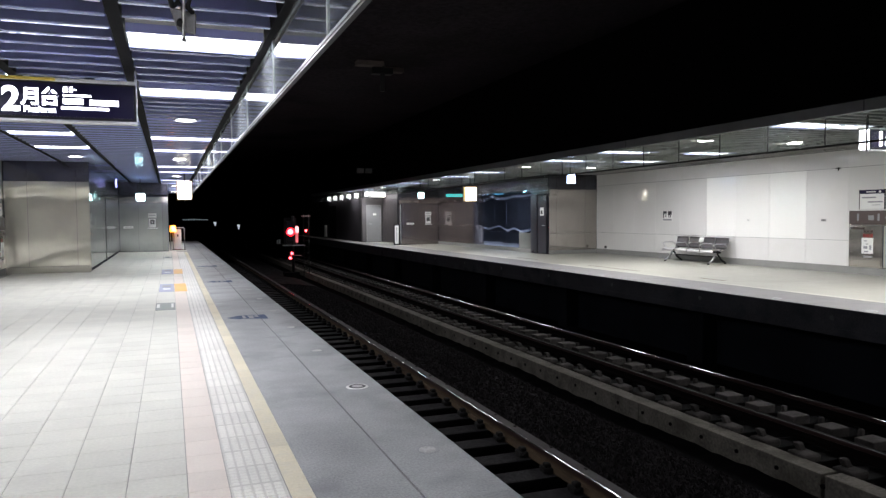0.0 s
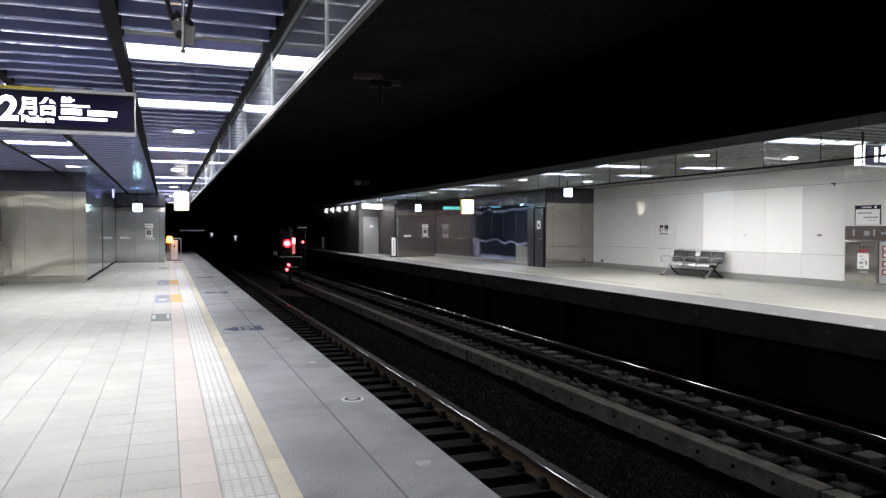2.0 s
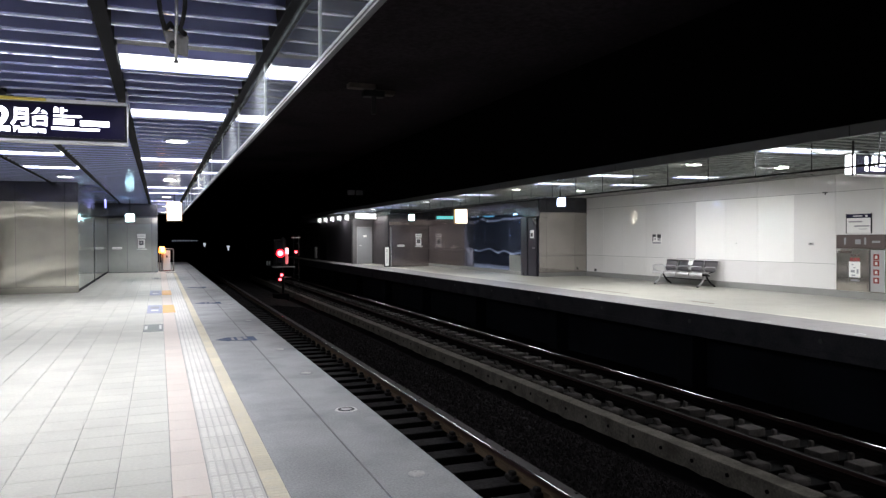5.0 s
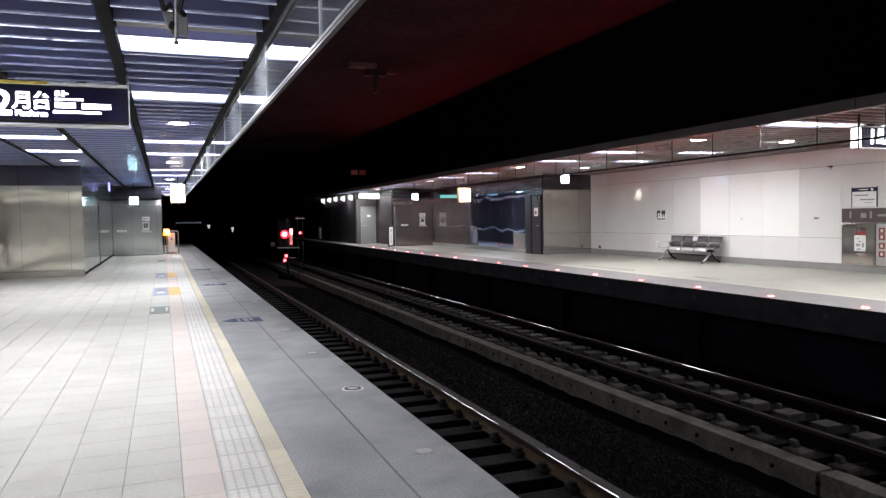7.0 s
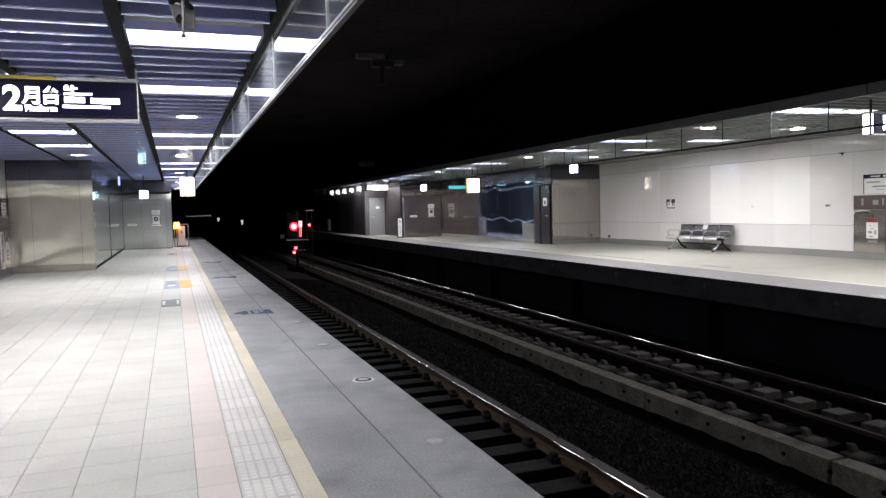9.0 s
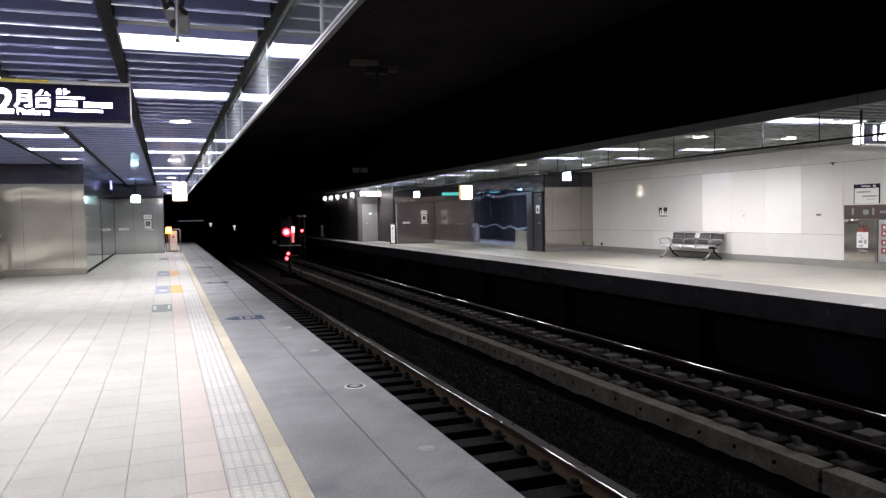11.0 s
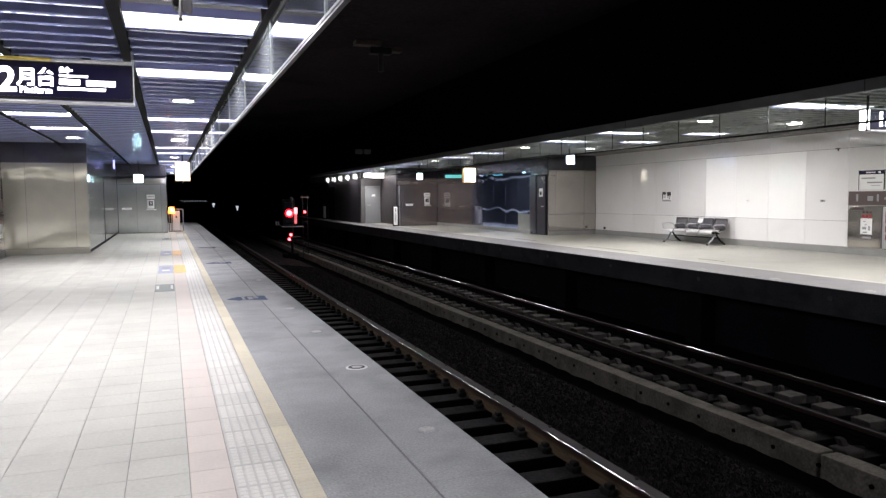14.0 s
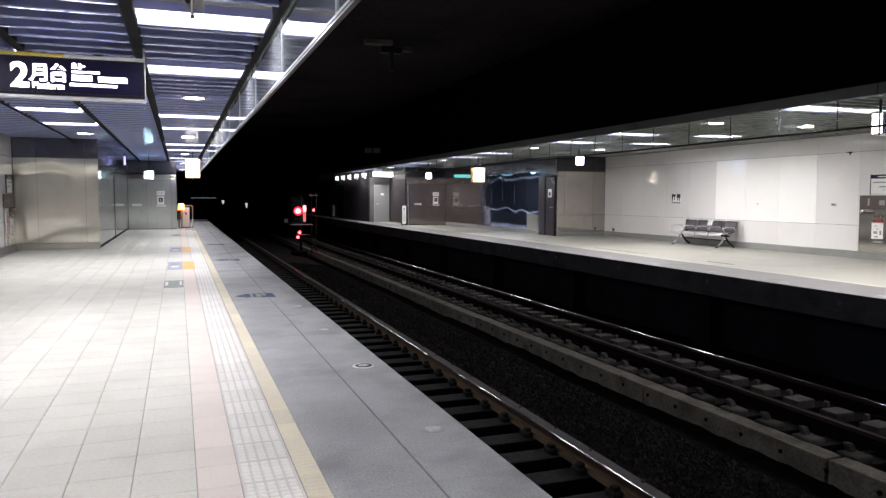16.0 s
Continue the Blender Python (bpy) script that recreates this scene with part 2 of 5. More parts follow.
M["door_paint"] = surface("pale_grey_door", (0.27, 0.275, 0.28), 0.45, vary=0.08, bump=0.03)
M["roof"] = surface("dark_roof_concrete", (0.026, 0.021, 0.025), 0.95, vary=0.6, scale=0.3, fine=9, bump=0.3, stain=((0.003, 0.003, 0.003), 0.22, 0.95), spec=0.04)
M["roof_beam"] = surface("lit_beam_tone", (0.11, 0.09, 0.085), 0.8, vary=0.3, scale=4, bump=0.1, stain=((0.04, 0.035, 0.035), 3, 0.6), spec=0.1)
M["tunnel"] = surface("dark_tunnel_lining", (0.012, 0.012, 0.014), 0.95, vary=0.3, scale=0.8, bump=0.3, spec=0.05)
M["end_wall"] = surface("dim_end_wall", (0.04, 0.036, 0.042), 0.6, vary=0.2, scale=0.9, bump=0.1, stain=((0.022, 0.02, 0.023), 0.8, 0.6), spec=0.15)
M["brown_wall"] = surface("dim_brown_cladding", (0.055, 0.046, 0.048), 0.5, metal=0.2, vary=0.12, bump=0.05)
M["glass"] = clear_glass("barrier_glass")
M["coping_joint"] = surface("coping_joint_mortar", (0.215, 0.213, 0.218), 0.9, vary=0.3, bump=0.2, stain=((0.2, 0.2, 0.2), 2, 0.7))
M["rail_grey"] = surface("dark_grey_rail_metal", (0.085, 0.085, 0.092), 0.5, metal=0.2, vary=0.1, bump=0.03)
M["led_dull"] = surface("dusty_warning_lens", (0.57, 0.565, 0.555), 0.6, vary=0.25, scale=30, bump=0.05, stain=((0.5, 0.5, 0.5), 30, 0.6))
# Lamp reflections on the glass edges are put into this white.
M["glass_edge"] = surface("lit_glass_edge", (0.8, 0.86, 0.88), 0.3, vary=0.05, bump=0.02)
M["door_wall"] = surface("grey_end_wall_paint", (0.125, 0.118, 0.12), 0.5, vary=0.15, scale=1.2, bump=0.05, stain=((0.07, 0.066, 0.068), 1.5, 0.6))
M["yellow_strip"] = surface("yellow_strip_paint", (0.8, 0.62, 0.1), 0.4, vary=0.05, bump=0.02)
M["lamp"] = glow("fluorescent_diffuser", (0.93, 0.96, 1.0), LAMP_POWER)
M["downlight"] = glow("downlight_lens", (1.0, 0.97, 0.93), DOWN_POWER)
M["sign_light"] = glow("sign_letter_light", (0.92, 0.93, 1.0), 6.0)
M["box_light"] = glow("lightbox_face", (1.0, 0.9, 0.68), 5.0)
M["amber"] = glow("amber_lamp_light", (1.0, 0.24, 0.012), 6.0)
M["amber_core"] = glow("amber_bulb_light", (1.0, 0.62, 0.2), 8.0)
M["cyan"] = glow("display_light", (0.50, 0.93, 1.0), 26.0)
M["teal"] = glow("teal_box_light", (0.02, 0.75, 0.72), 0.75)
M["blue_white"] = glow("blue_white_box_light", (0.42, 0.55, 1.0), 20.0)
M["violet"] = glow("violet_lamp_light", (0.35, 0.35, 1.0), 2.5)
M["warm_white"] = glow("wall_lamp_light", (1.0, 0.96, 0.95), 4.0)
M["signal_red"] = glow("signal_lens_light", (1.0, 0.03, 0.036), 45.0)
M["signal_halo"] = glow("signal_halo_light", (1.0, 0.004, 0.012), 5.0)
M["signal_glint"] = glow("faint_glint_light", (1.0, 0.02, 0.03), 0.035)
M["signal_dim"] = glow("glint_disc_light", (1.0, 0.035, 0.05), 14.0)
M["tunnel_lamp"] = glow("tunnel_lamp_light", (0.8, 0.88, 1.0), 0.6)
M["led_on"] = glow("warning_lens_light", (1.0, 0.07, 0.065), 16.0)
M["led_core"] = glow("warning_core_light", (1.0, 0.01, 0.012), 3000.0)
M["led_off"] = surface("unlit_warning_lens", (0.26, 0.25, 0.25), 0.45, vary=0.1, bump=0.03)


# ---- mesh helpers ----
def box(bm, x0, x1, y0, y1, z0, z1, bevel=0.0, mat=0):
    vs = [bm.verts.new(p) for p in ((x0, y0, z0), (x1, y0, z0), (x1, y1, z0), (x0, y1, z0), (x0, y0, z1), (x1, y0, z1), (x1, y1, z1), (x0, y1, z1))]
    fs = [bm.faces.new([vs[i] for i in q]) for q in ((3, 2, 1, 0), (4, 5, 6, 7), (0, 1, 5, 4), (1, 2, 6, 5), (2, 3, 7, 6), (3, 0, 4, 7))]
    for f in fs:
        f.material_index = mat
    if bevel:
        edges = list({e for f in fs for e in f.edges})
        out = bmesh.ops.bevel(bm, geom=edges, offset=bevel, segments=2, affect="EDGES", profile=0.5)
        for f in out["faces"]:
            f.material_index = mat
    return bm


def boxed(*a, **k):
    return box(bmesh.new(), *a, **k)


def tube(bm, a, b, r, seg=12, r2=None, caps=True):
    a, b = Vector(a), Vector(b)
    d = (b - a).normalized()
    u = d.orthogonal().normalized()
    v = d.cross(u)
    r2 = r if r2 is None else r2
    ra, rb = [], []
    for i in range(seg):
        w = math.tau * i / seg
        o = u * math.cos(w) + v * math.sin(w)
        ra.append(bm.verts.new(a + o * r)), rb.append(bm.verts.new(b + o * r2))
    for i in range(seg):
        j = (i + 1) % seg
        f = bm.faces.new((ra[i], ra[j], rb[j], rb[i]))
        f.smooth = True
    if caps:
        bm.faces.new(ra[::-1]), bm.faces.new(rb)
    return bm


def pipe(points, r, seg=10):
    """One round tube bent through the points, closed at both ends."""
    bm = bmesh.new()
    p = [Vector(q) for q in points]
    u, rings = None, []
    for i, c in enumerate(p):
        d0 = (c - p[i - 1]).normalized() if i else (p[1] - c).normalized()
        d1 = (p[i + 1] - c).normalized() if i + 1 < len(p) else d0
        d = (d0 + d1).normalized()
        u = d.orthogonal().normalized() if u is None else (u - d * u.dot(d)).normalized()
        v, wide = d.cross(u), r / max(0.75, d.dot(d0))
        ring = []
        for k in range(seg):
            w = math.tau * k / seg
            ring.append(bm.verts.new(c + (u * math.cos(w) + v * math.sin(w)) * wide))
        rings.append(ring)
    for a, b in zip(rings, rings[1:]):
        for k in range(seg):
            j = (k + 1) % seg
            bm.faces.new((a[k], a[j], b[j], b[k])).smooth = True
    bm.faces.new(rings[0][::-1]), bm.faces.new(rings[-1])
    return bm


def sweep_y(profile, y0, y1, mats=None):
    """A closed profile of (x, z) swept along y, counter-clockwise seen from -y."""
    bm = bmesh.new()
    a = [bm.verts.new((x, y0, z)) for x, z in profile]
    b = [bm.verts.new((x, y1, z)) for x, z in profile]
    n = len(profile)
    for i in range(n):
        j = (i + 1) % n
        f = bm.faces.new((a[i], a[j], b[j], b[i]))
        f.material_index = mats[i] if mats else 0
    bm.faces.new(a[::-1]), bm.faces.new(b)
    bmesh.ops.recalc_face_normals(bm, faces=bm.faces[:])
    return bm


def mesh_of(bm, mats, name="mesh"):
    me = bpy.data.meshes.new(name)
    bm.to_mesh(me)
    bm.free()
    for m in mats if isinstance(mats, (list, tuple)) else [mats]:
        me.materials.append(m)
    return me


def part(name, bm, mats, parent, label="", kind=""):
    ob = new(name, bm if isinstance(bm, bpy.types.Mesh) else mesh_of(bm, mats, name))
    ob.parent = parent
    return tagged(ob, label, kind=kind)


def thing(name, at, label, category, group="", turn=0):
    ob = new(name)
    ob.empty_display_size = 0.2
    ob.matrix_basis = pose(*at, 0, 0, turn)
    return tagged(ob, label, category, group)


def structure(name, bm, mats, label):
    return tagged(new(name, mesh_of(bm, mats, name)), label, kind="structure")


def letters(name, text, size, at, mat, parent, turn=(90, 0, 0), squeeze=1.0, label=""):
    cu = bpy.data.curves.new(name, "FONT")
    cu.body, cu.size, cu.extrude, cu.offset = text, size, 0.001, size * 0.028
    cu.align_x = "LEFT"
    tmp = new("lettering", cu)
    me = bpy.data.meshes.new_from_object(tmp.evaluated_get(bpy.context.evaluated_depsgraph_get()))
    bpy.data.objects.remove(tmp)
    me.materials.clear()
    me.materials.append(mat)
    ob = new(name, me)
    ob.parent = parent
    ob.matrix_basis = pose(*at, *turn) @ Matrix.Diagonal((squeeze, 1, 1, 1))
    return tagged(ob, label)


def chamfered_tile(w, d, h, c):
    """A tile with a chamfered rim, its lower corner at 0, 0, top at h."""
    bm = bmesh.new()
    lo = [bm.verts.new(p) for p in ((0, 0, 0), (w, 0, 0), (w, d, 0), (0, d, 0))]
    hi = [bm.verts.new(p) for p in ((c, c, h), (w - c, c, h), (w - c, d - c, h), (c, d - c, h))]
    bm.faces.new(hi)
    for i in range(4):
        bm.faces.new((lo[i], lo[(i + 1) % 4], hi[(i + 1) % 4], hi[i]))
    return bm


def many_tiles(name, cells, h, c, mats, parent, z=0.0):
    """Joined rest of tiles: cells of x0, x1, y0, y1."""
    v, f = [], []
    for x0, x1, y0, y1 in cells:
        k = len(v)
        v += [(x0, y0, z), (x1, y0, z), (x1, y1, z), (x0, y1, z), (x0 + c, y0 + c, z + h), (x1 - c, y0 + c, z + h), (x1 - c, y1 - c, z + h), (x0 + c, y1 - c, z + h)]
        f += [(k + 4, k + 5, k + 6, k + 7), (k, k + 1, k + 5, k + 4), (k + 1, k + 2, k + 6, k + 5), (k + 2, k + 3, k + 7, k + 6), (k + 3, k, k + 4, k + 7)]
    me = bpy.data.meshes.new(name)
    me.from_pydata(v, [], f)
    for m in mats if isinstance(mats, (list, tuple)) else [mats]:
        me.materials.append(m)
    ob = new(name, me)
    ob.parent = parent
    return tagged(ob, kind="stuff")


def slab_panel(bm_bounds, axis, mat, parent, name="panel", gap=0.004, bevel=0.003):
    """One cladding panel of a wall, inset by the joint."""
    x0, x1, y0, y1, z0, z1 = bm_bounds
    if axis == "x":
        y0, y1 = y0 + gap, y1 - gap
    else:
        x0, x1 = x0 + gap, x1 - gap
    return part(name, boxed(x0, x1, y0, y1, z0 + gap, z1 - gap, bevel), mat, parent)


def bowed_panel(axis, plane, face, a, b, z0, z1, mat, parent, band=None, step=0.02, ridge=None, gap=0.004, thick=0.028, seed=0.0, width=0.03, ripple=0.004):
    """A thin steel sheet, bowed as such sheets are: the part above the band stands proud, and it ripples. face: the side it looks to."""
    a, b, z0, z1 = a + gap, b - gap, z0 + gap, z1 - gap
    nu, nz = max(4, int((b - a) / 0.09)), max(6, int((z1 - z0) / 0.035))
    bm = bmesh.new()
    rows = []

    def at(u, z, d):
        w = plane + face * d
        return (w, u, z) if axis == "x" else (u, w, z)

    for j in range(nz + 1):
        z = z0 + (z1 - z0) * j / nz
        row = []
        for i in range(nu + 1):
            u = a + (b - a) * i / nu
            d = ripple * noise.noise((u * 1.1 + seed, z * 1.1, seed))
            if band:
                zb = band + 0.11 * noise.noise((u * 1.25 + seed, 3.1, 0.2)) + 0.025 * noise.noise((u * 4.0, 7.0, seed))
                d += step / (1 + math.exp(-(z - zb) / width))
            if ridge:
                zr = ridge + 0.18 * noise.noise((u * 0.9 + seed, 9.0, 0.7)) + 0.05 * noise.noise((u * 2.6, 1.0, seed))
                d += 0.022 / (1 + math.exp(-(z - zr) / 0.026)) - 0.022 / (1 + math.exp(-(z - zr - 0.16) / 0.08))
            row.append(bm.verts.new(at(u, z, d)))
        rows.append(row)
    for j in range(nz):
        for i in range(nu):
            f = bm.faces.new((rows[j][i], rows[j][i + 1], rows[j + 1][i + 1], rows[j + 1][i]))
            f.smooth = True
    rim = [rows[0][i] for i in range(nu + 1)] + [rows[j][nu] for j in range(1, nz + 1)] + [rows[nz][i] for i in range(nu - 1, -1, -1)] + [rows[j][0] for j in range(nz - 1, 0, -1)]
    back = []
    front = []
    for v in rim:
        c = list(v.co)
        front.append(bm.verts.new(c))
        c[0 if axis == "x" else 1] = plane - face * thick
        back.append(bm.verts.new(c))
    rim = front
    for i in range(len(rim)):
        j = (i + 1) % len(rim)
        bm.faces.new((rim[i], back[i], back[j], rim[j]))
    bmesh.ops.recalc_face_normals(bm, faces=bm.faces[:])
    return part("panel", bm, mat, parent)


def steel_clad(wall, axis, plane, face, cuts, zs, mats, bands, ridge=None, seed=0.0, step=0.02, width=0.03, ripple=0.004):
    for n, (a, b) in enumerate(zip(cuts, cuts[1:])):
        for k, (c, d) in enumerate(zip(zs, zs[1:])):
            m = mats[k] if isinstance(mats[k], bpy.types.Material) else mats[k](a)
            bowed_panel(axis, plane, face, a, b, c, d, m, wall, bands[k], step, ridge if k == 1 else None, seed=seed, width=width, ripple=ripple)


# ---- the plan (metres) ----
NEAR_EDGE, FAR_EDGE = 1.635, 9.27
Y0, Y1 = -22.0, 48.0
ZC = 2.93          # underside of the ceiling blades, near platform
ZF = 2.90          # the same over the far platform
GLASS_N, GLASS_F = 0.852, 9.50
RAIL_TOP, SLEEPER_TOP, BED = -1.17, -1.33, -1.62

# ---- platforms ----
floor_near = structure("floor_near", boxed(-4.2, 0.665, Y0, Y1, -0.25, -0.006), M["grout"], "pale grey-green tiled platform floor with dark joints")
coping_near = structure("coping_near", boxed(0.665, NEAR_EDGE - 0.01, Y0, Y1, -0.25, -0.006), M["coping_joint"], "grey stone platform edge coping")
structure("platform_wall_near", boxed(0.9, 1.25, Y0, Y1, BED, -0.25), M["sooty"], "sooty concrete wall under the platform edge, coloured dark as in shade")
floor_far = structure("floor_far", boxed(10.5, 15.1, Y0, Y1 + 12, -0.25, -0.006), M["grout"], "pale tiled floor of the opposite platform")
coping_far = structure("coping_far", boxed(FAR_EDGE + 0.01, 10.5, Y0, Y1 + 12, -0.30, -0.006), M["grout"], "pale grey stone coping of the opposite platform")
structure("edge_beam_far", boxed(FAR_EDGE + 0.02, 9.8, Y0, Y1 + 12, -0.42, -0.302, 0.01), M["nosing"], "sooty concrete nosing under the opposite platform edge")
structure("platform_wall_far", boxed(9.85, 10.2, Y0, Y1 + 12, BED, -0.42), M["under"], "concrete wall under the opposite platform, coloured dark as in shade")
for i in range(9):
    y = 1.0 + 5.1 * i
    structure("pier_%d" % (i + 1), boxed(9.5, 9.86, y, y + 0.45, BED, -0.425, 0.02), M["under"], "concrete pier under the platform edge, coloured dark as in shade")
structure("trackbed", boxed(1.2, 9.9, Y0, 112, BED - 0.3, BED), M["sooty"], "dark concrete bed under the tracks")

# ---- walls of the near platform ----
wall_w = structure("wall_near", boxed(-4.4, -4.05, Y0, 21.6, 0, 3.3), M["void"], "side wall of the platform clad in white panels")
wall_box = structure("wall_box_front", boxed(-4.4, -2.03, 21.63, 21.9, 0, 3.3), M["void"], "end wall of a service room clad in stainless steel")
wall_side = structure("wall_box_side", boxed(-2.3, -2.03, 21.9, 33.6, 0, 3.3), M["void"], "side wall of a service room clad in polished steel")
wall_end = structure("wall_end_near", boxed(-2.3, -0.08, 33.63, 33.9, 0, 3.3), M["void"], "end wall of the platform clad in stainless steel")
structure("wall_tunnel_near", boxed(-0.4, -0.06, 33.9, 112, BED, 5.6), M["tunnel"], "dark tunnel wall beyond the platform end")
# ---- walls of the far platform ----
wall_e = structure("wall_far", boxed(14.93, 15.2, Y0, 23.37, 0, 3.3), M["void"], "wall of the opposite platform clad in glossy white panels")
wall_fs = structure("wall_far_box_front", boxed(13.21, 15.2, 23.40, 23.67, 0, 3.3), M["void"], "stainless steel clad face of a service room")
wall_fm = structure("wall_far_box_side", boxed(12.93, 13.21, 23.47, 35.0, 0, 3.3), M["void"], "polished dark steel clad wall")
wall_fe = structure("wall_far_lift_front", boxed(10.80, 13.21, 35.03, 35.3, 0, 3.3), M["void"], "stainless steel clad end face")
structure("wall_far_recess", boxed(11.34, 11.6, 35.3, 40.3, 0, 3.3), M["brown_wall"], "dim brown metal clad wall")
wall_fd = structure("wall_far_door_front", boxed(10.17, 11.34, 40.0, 40.3, 0, 3.6), M["door_wall"], "grey wall with a metal service door")
structure("wall_far_tunnel", boxed(10.17, 10.5, 40.3, 60, 0, 3.6), M["end_wall"], "dim grey wall along the platform end")
structure("wall_far_deep", boxed(10.17, 10.5, 60, 112, BED, 5.6), M["tunnel"], "dark tunnel wall")
structure("tunnel_end", boxed(-0.4, 10.5, 112, 112.4, BED, 5.6), M["tunnel"], "dark end of the tunnel")
structure("wall_back", boxed(-4.4, 15.2, Y0 - 0.3, Y0, BED, 6), M["void"], "dark end wall of the station behind")
# unseen white walls added behind, for the steel panels to reflect
structure("wall_back_near", boxed(-4.0, 0.78, Y0 + 0.004, Y0 + 0.05, 0.0, 3.1, 0.003), M["white_panel"], "added white wall behind the platform, brightening steel reflections")
structure("wall_back_far", boxed(9.7, 14.88, Y0 + 0.004, Y0 + 0.05, 0.0, 3.1, 0.003), M["white_panel"], "added white wall behind the opposite platform, brightening steel reflections")
# ---- roof over the tracks ----
structure("tunnel_ceiling", boxed(-0.4, 10.5, Y0, 112, 5.62, 5.9), M["roof"], "sooty concrete ceiling over the tracks")
structure("upper_wall_near", boxed(0.62, 0.83, Y0, 112, 3.12, 5.62), M["sooty"], "dark wall over the platform ceiling edge")
structure("upper_wall_far", boxed(9.62, 9.85, Y0, 112, 3.10, 5.62), M["sooty"], "dark wall over the opposite ceiling edge")
# near trim in the runner's black, carrying the dark gap by the glass
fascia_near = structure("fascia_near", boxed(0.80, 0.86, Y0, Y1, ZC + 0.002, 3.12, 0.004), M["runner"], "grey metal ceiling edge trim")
fascia_far = structure("fascia_far", boxed(9.49, 9.62, Y0, 52, ZF + 0.0, ZF + 0.165, 0.004), M["fascia"], "grey metal ceiling edge trim of the opposite platform")
for i in range(9):
    y = -4.0 + 5.9 * i
    part("joint", boxed(9.4875, 9.4895, y, y + 0.02, ZF + 0.006, ZF + 0.16), M["ink"], fascia_far)
structure("ceiling_near", boxed(-4.4, 0.80, Y0, Y1, 3.14, 3.34), M["void"], "dark void above the near platform ceiling")
structure("ceiling_far", boxed(9.64, 15.2, Y0, 60, 3.12, 3.34), M["void"], "dark void above the far platform ceiling")

# ---- ceiling blades, runners, lamps ----
LAMPS = [y0 + 8.05 * k for k in range(-3, 6) for y0 in (6.73, 9.42)]
DOWNS = [11.98 + 7.95 * k for k in range(-4, 5)]
PITCH = 0.385


def blade_ceiling(name, lanes, lit, mats, z, label, y1, pitch=PITCH):
    bm = bmesh.new()
    n = int((y1 - Y0) / pitch)
    for i in range(n):
        y = 5.99 - PITCH * 72 + pitch * i
        for k, (x0, x1) in enumerate(lanes):
            if k in lit and any(abs(y + 0.03 - q) < 0.33 for q in LAMPS):
                continue
            # a folded blade: leaning face, turned lower edge and lip, coloured bright as if catching light
            prof = ((y, z + 0.016), (y, z), (y + 0.035, z), (y + 0.075, z + 0.125), (y + 0.06, z + 0.125))
            a = [bm.verts.new((x0, q, w)) for q, w in prof]
            b = [bm.verts.new((x1, q, w)) for q, w in prof]
            for j in range(5):
                f = bm.faces.new((a[j], a[(j + 1) % 5], b[(j + 1) % 5], b[j]))
                f.material_index = 1 if j in (0, 1) else 0
            bm.faces.new(a), bm.faces.new(b[::-1])
    bmesh.ops.recalc_face_normals(bm, faces=bm.faces[:])
    ob = structure(name, bm, mats, label)
    return ob


LANES_N = [(-0.30, 0.79), (-1.46, -0.42), (-2.62, -1.58), (-4.0, -2.74)]
LANES_F = [(9.64, 10.735), (10.785, 11.835), (11.885, 12.995), (13.045, 14.798)]
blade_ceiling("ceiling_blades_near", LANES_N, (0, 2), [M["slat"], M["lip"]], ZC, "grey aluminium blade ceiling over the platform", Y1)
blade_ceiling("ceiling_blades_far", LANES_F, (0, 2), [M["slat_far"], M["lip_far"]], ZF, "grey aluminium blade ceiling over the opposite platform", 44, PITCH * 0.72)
for x in (-0.36, -1.52, -2.68, 0.815):
    w = 0.05 if x < 0.5 else 0.018
    structure("ceiling_trim", boxed(x - w, x + w, Y0, Y1, ZC + (0.018 if x < 0.5 else 0.004), 3.13, 0.004), M["runner"], "black runner carrying the dark of the gap between ceiling lanes")
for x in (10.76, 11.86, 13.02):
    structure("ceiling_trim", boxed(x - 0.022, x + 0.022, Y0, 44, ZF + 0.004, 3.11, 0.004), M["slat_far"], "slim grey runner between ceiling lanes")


structure("ceiling_trim", boxed(14.80, 14.899, Y0, 23.36, ZF - 0.012, 3.11, 0.004), M["slat_far"], "grey metal trim where the ceiling meets the wall")


def ceiling_lamp(x0, x1, y, z, group, long=0.30):
    t = thing("ceiling_lamp", ((x0 + x1) / 2, y, z), "recessed white fluorescent ceiling lamp between the blades", "ceiling lamp", group)
    h = (x1 - x0) / 2
    part("housing", boxed(-h, h, -long, long, 0.07, 0.13, 0.004), M["white_paint"], t)
    for s in (-1, 1):
        bm = box(bmesh.new(), -h, h, s * (long - 0.012) - 0.012, s * (long - 0.012) + 0.012, -0.004, 0.0695, 0.002)
        part("rim", bm, M["slat"], t)
    part("diffuser", boxed(-h + 0.004, h - 0.004, -long + 0.03, long - 0.03, 0.02, 0.05, 0.006), M["lamp"], t)
    for i in range(1, 6):
        x = -h + 2 * h * i / 6
        part("louvre", boxed(x - 0.002, x + 0.002, -long + 0.032, long - 0.032, 0.006, 0.0185), M["white_paint"], t)
    return t


LAMP_LIGHT = bpy.data.lights.new("lamp_light", "AREA")
LAMP_LIGHT.shape, LAMP_LIGHT.size, LAMP_LIGHT.size_y = "RECTANGLE", 1.0, 0.5
LAMP_LIGHT.energy, LAMP_LIGHT.spread, LAMP_LIGHT.color = LAMP_WATTS, radians(LAMP_SPREAD), (0.94, 0.945, 1.0)
LAMP_LIGHT_FAR = LAMP_LIGHT.copy()
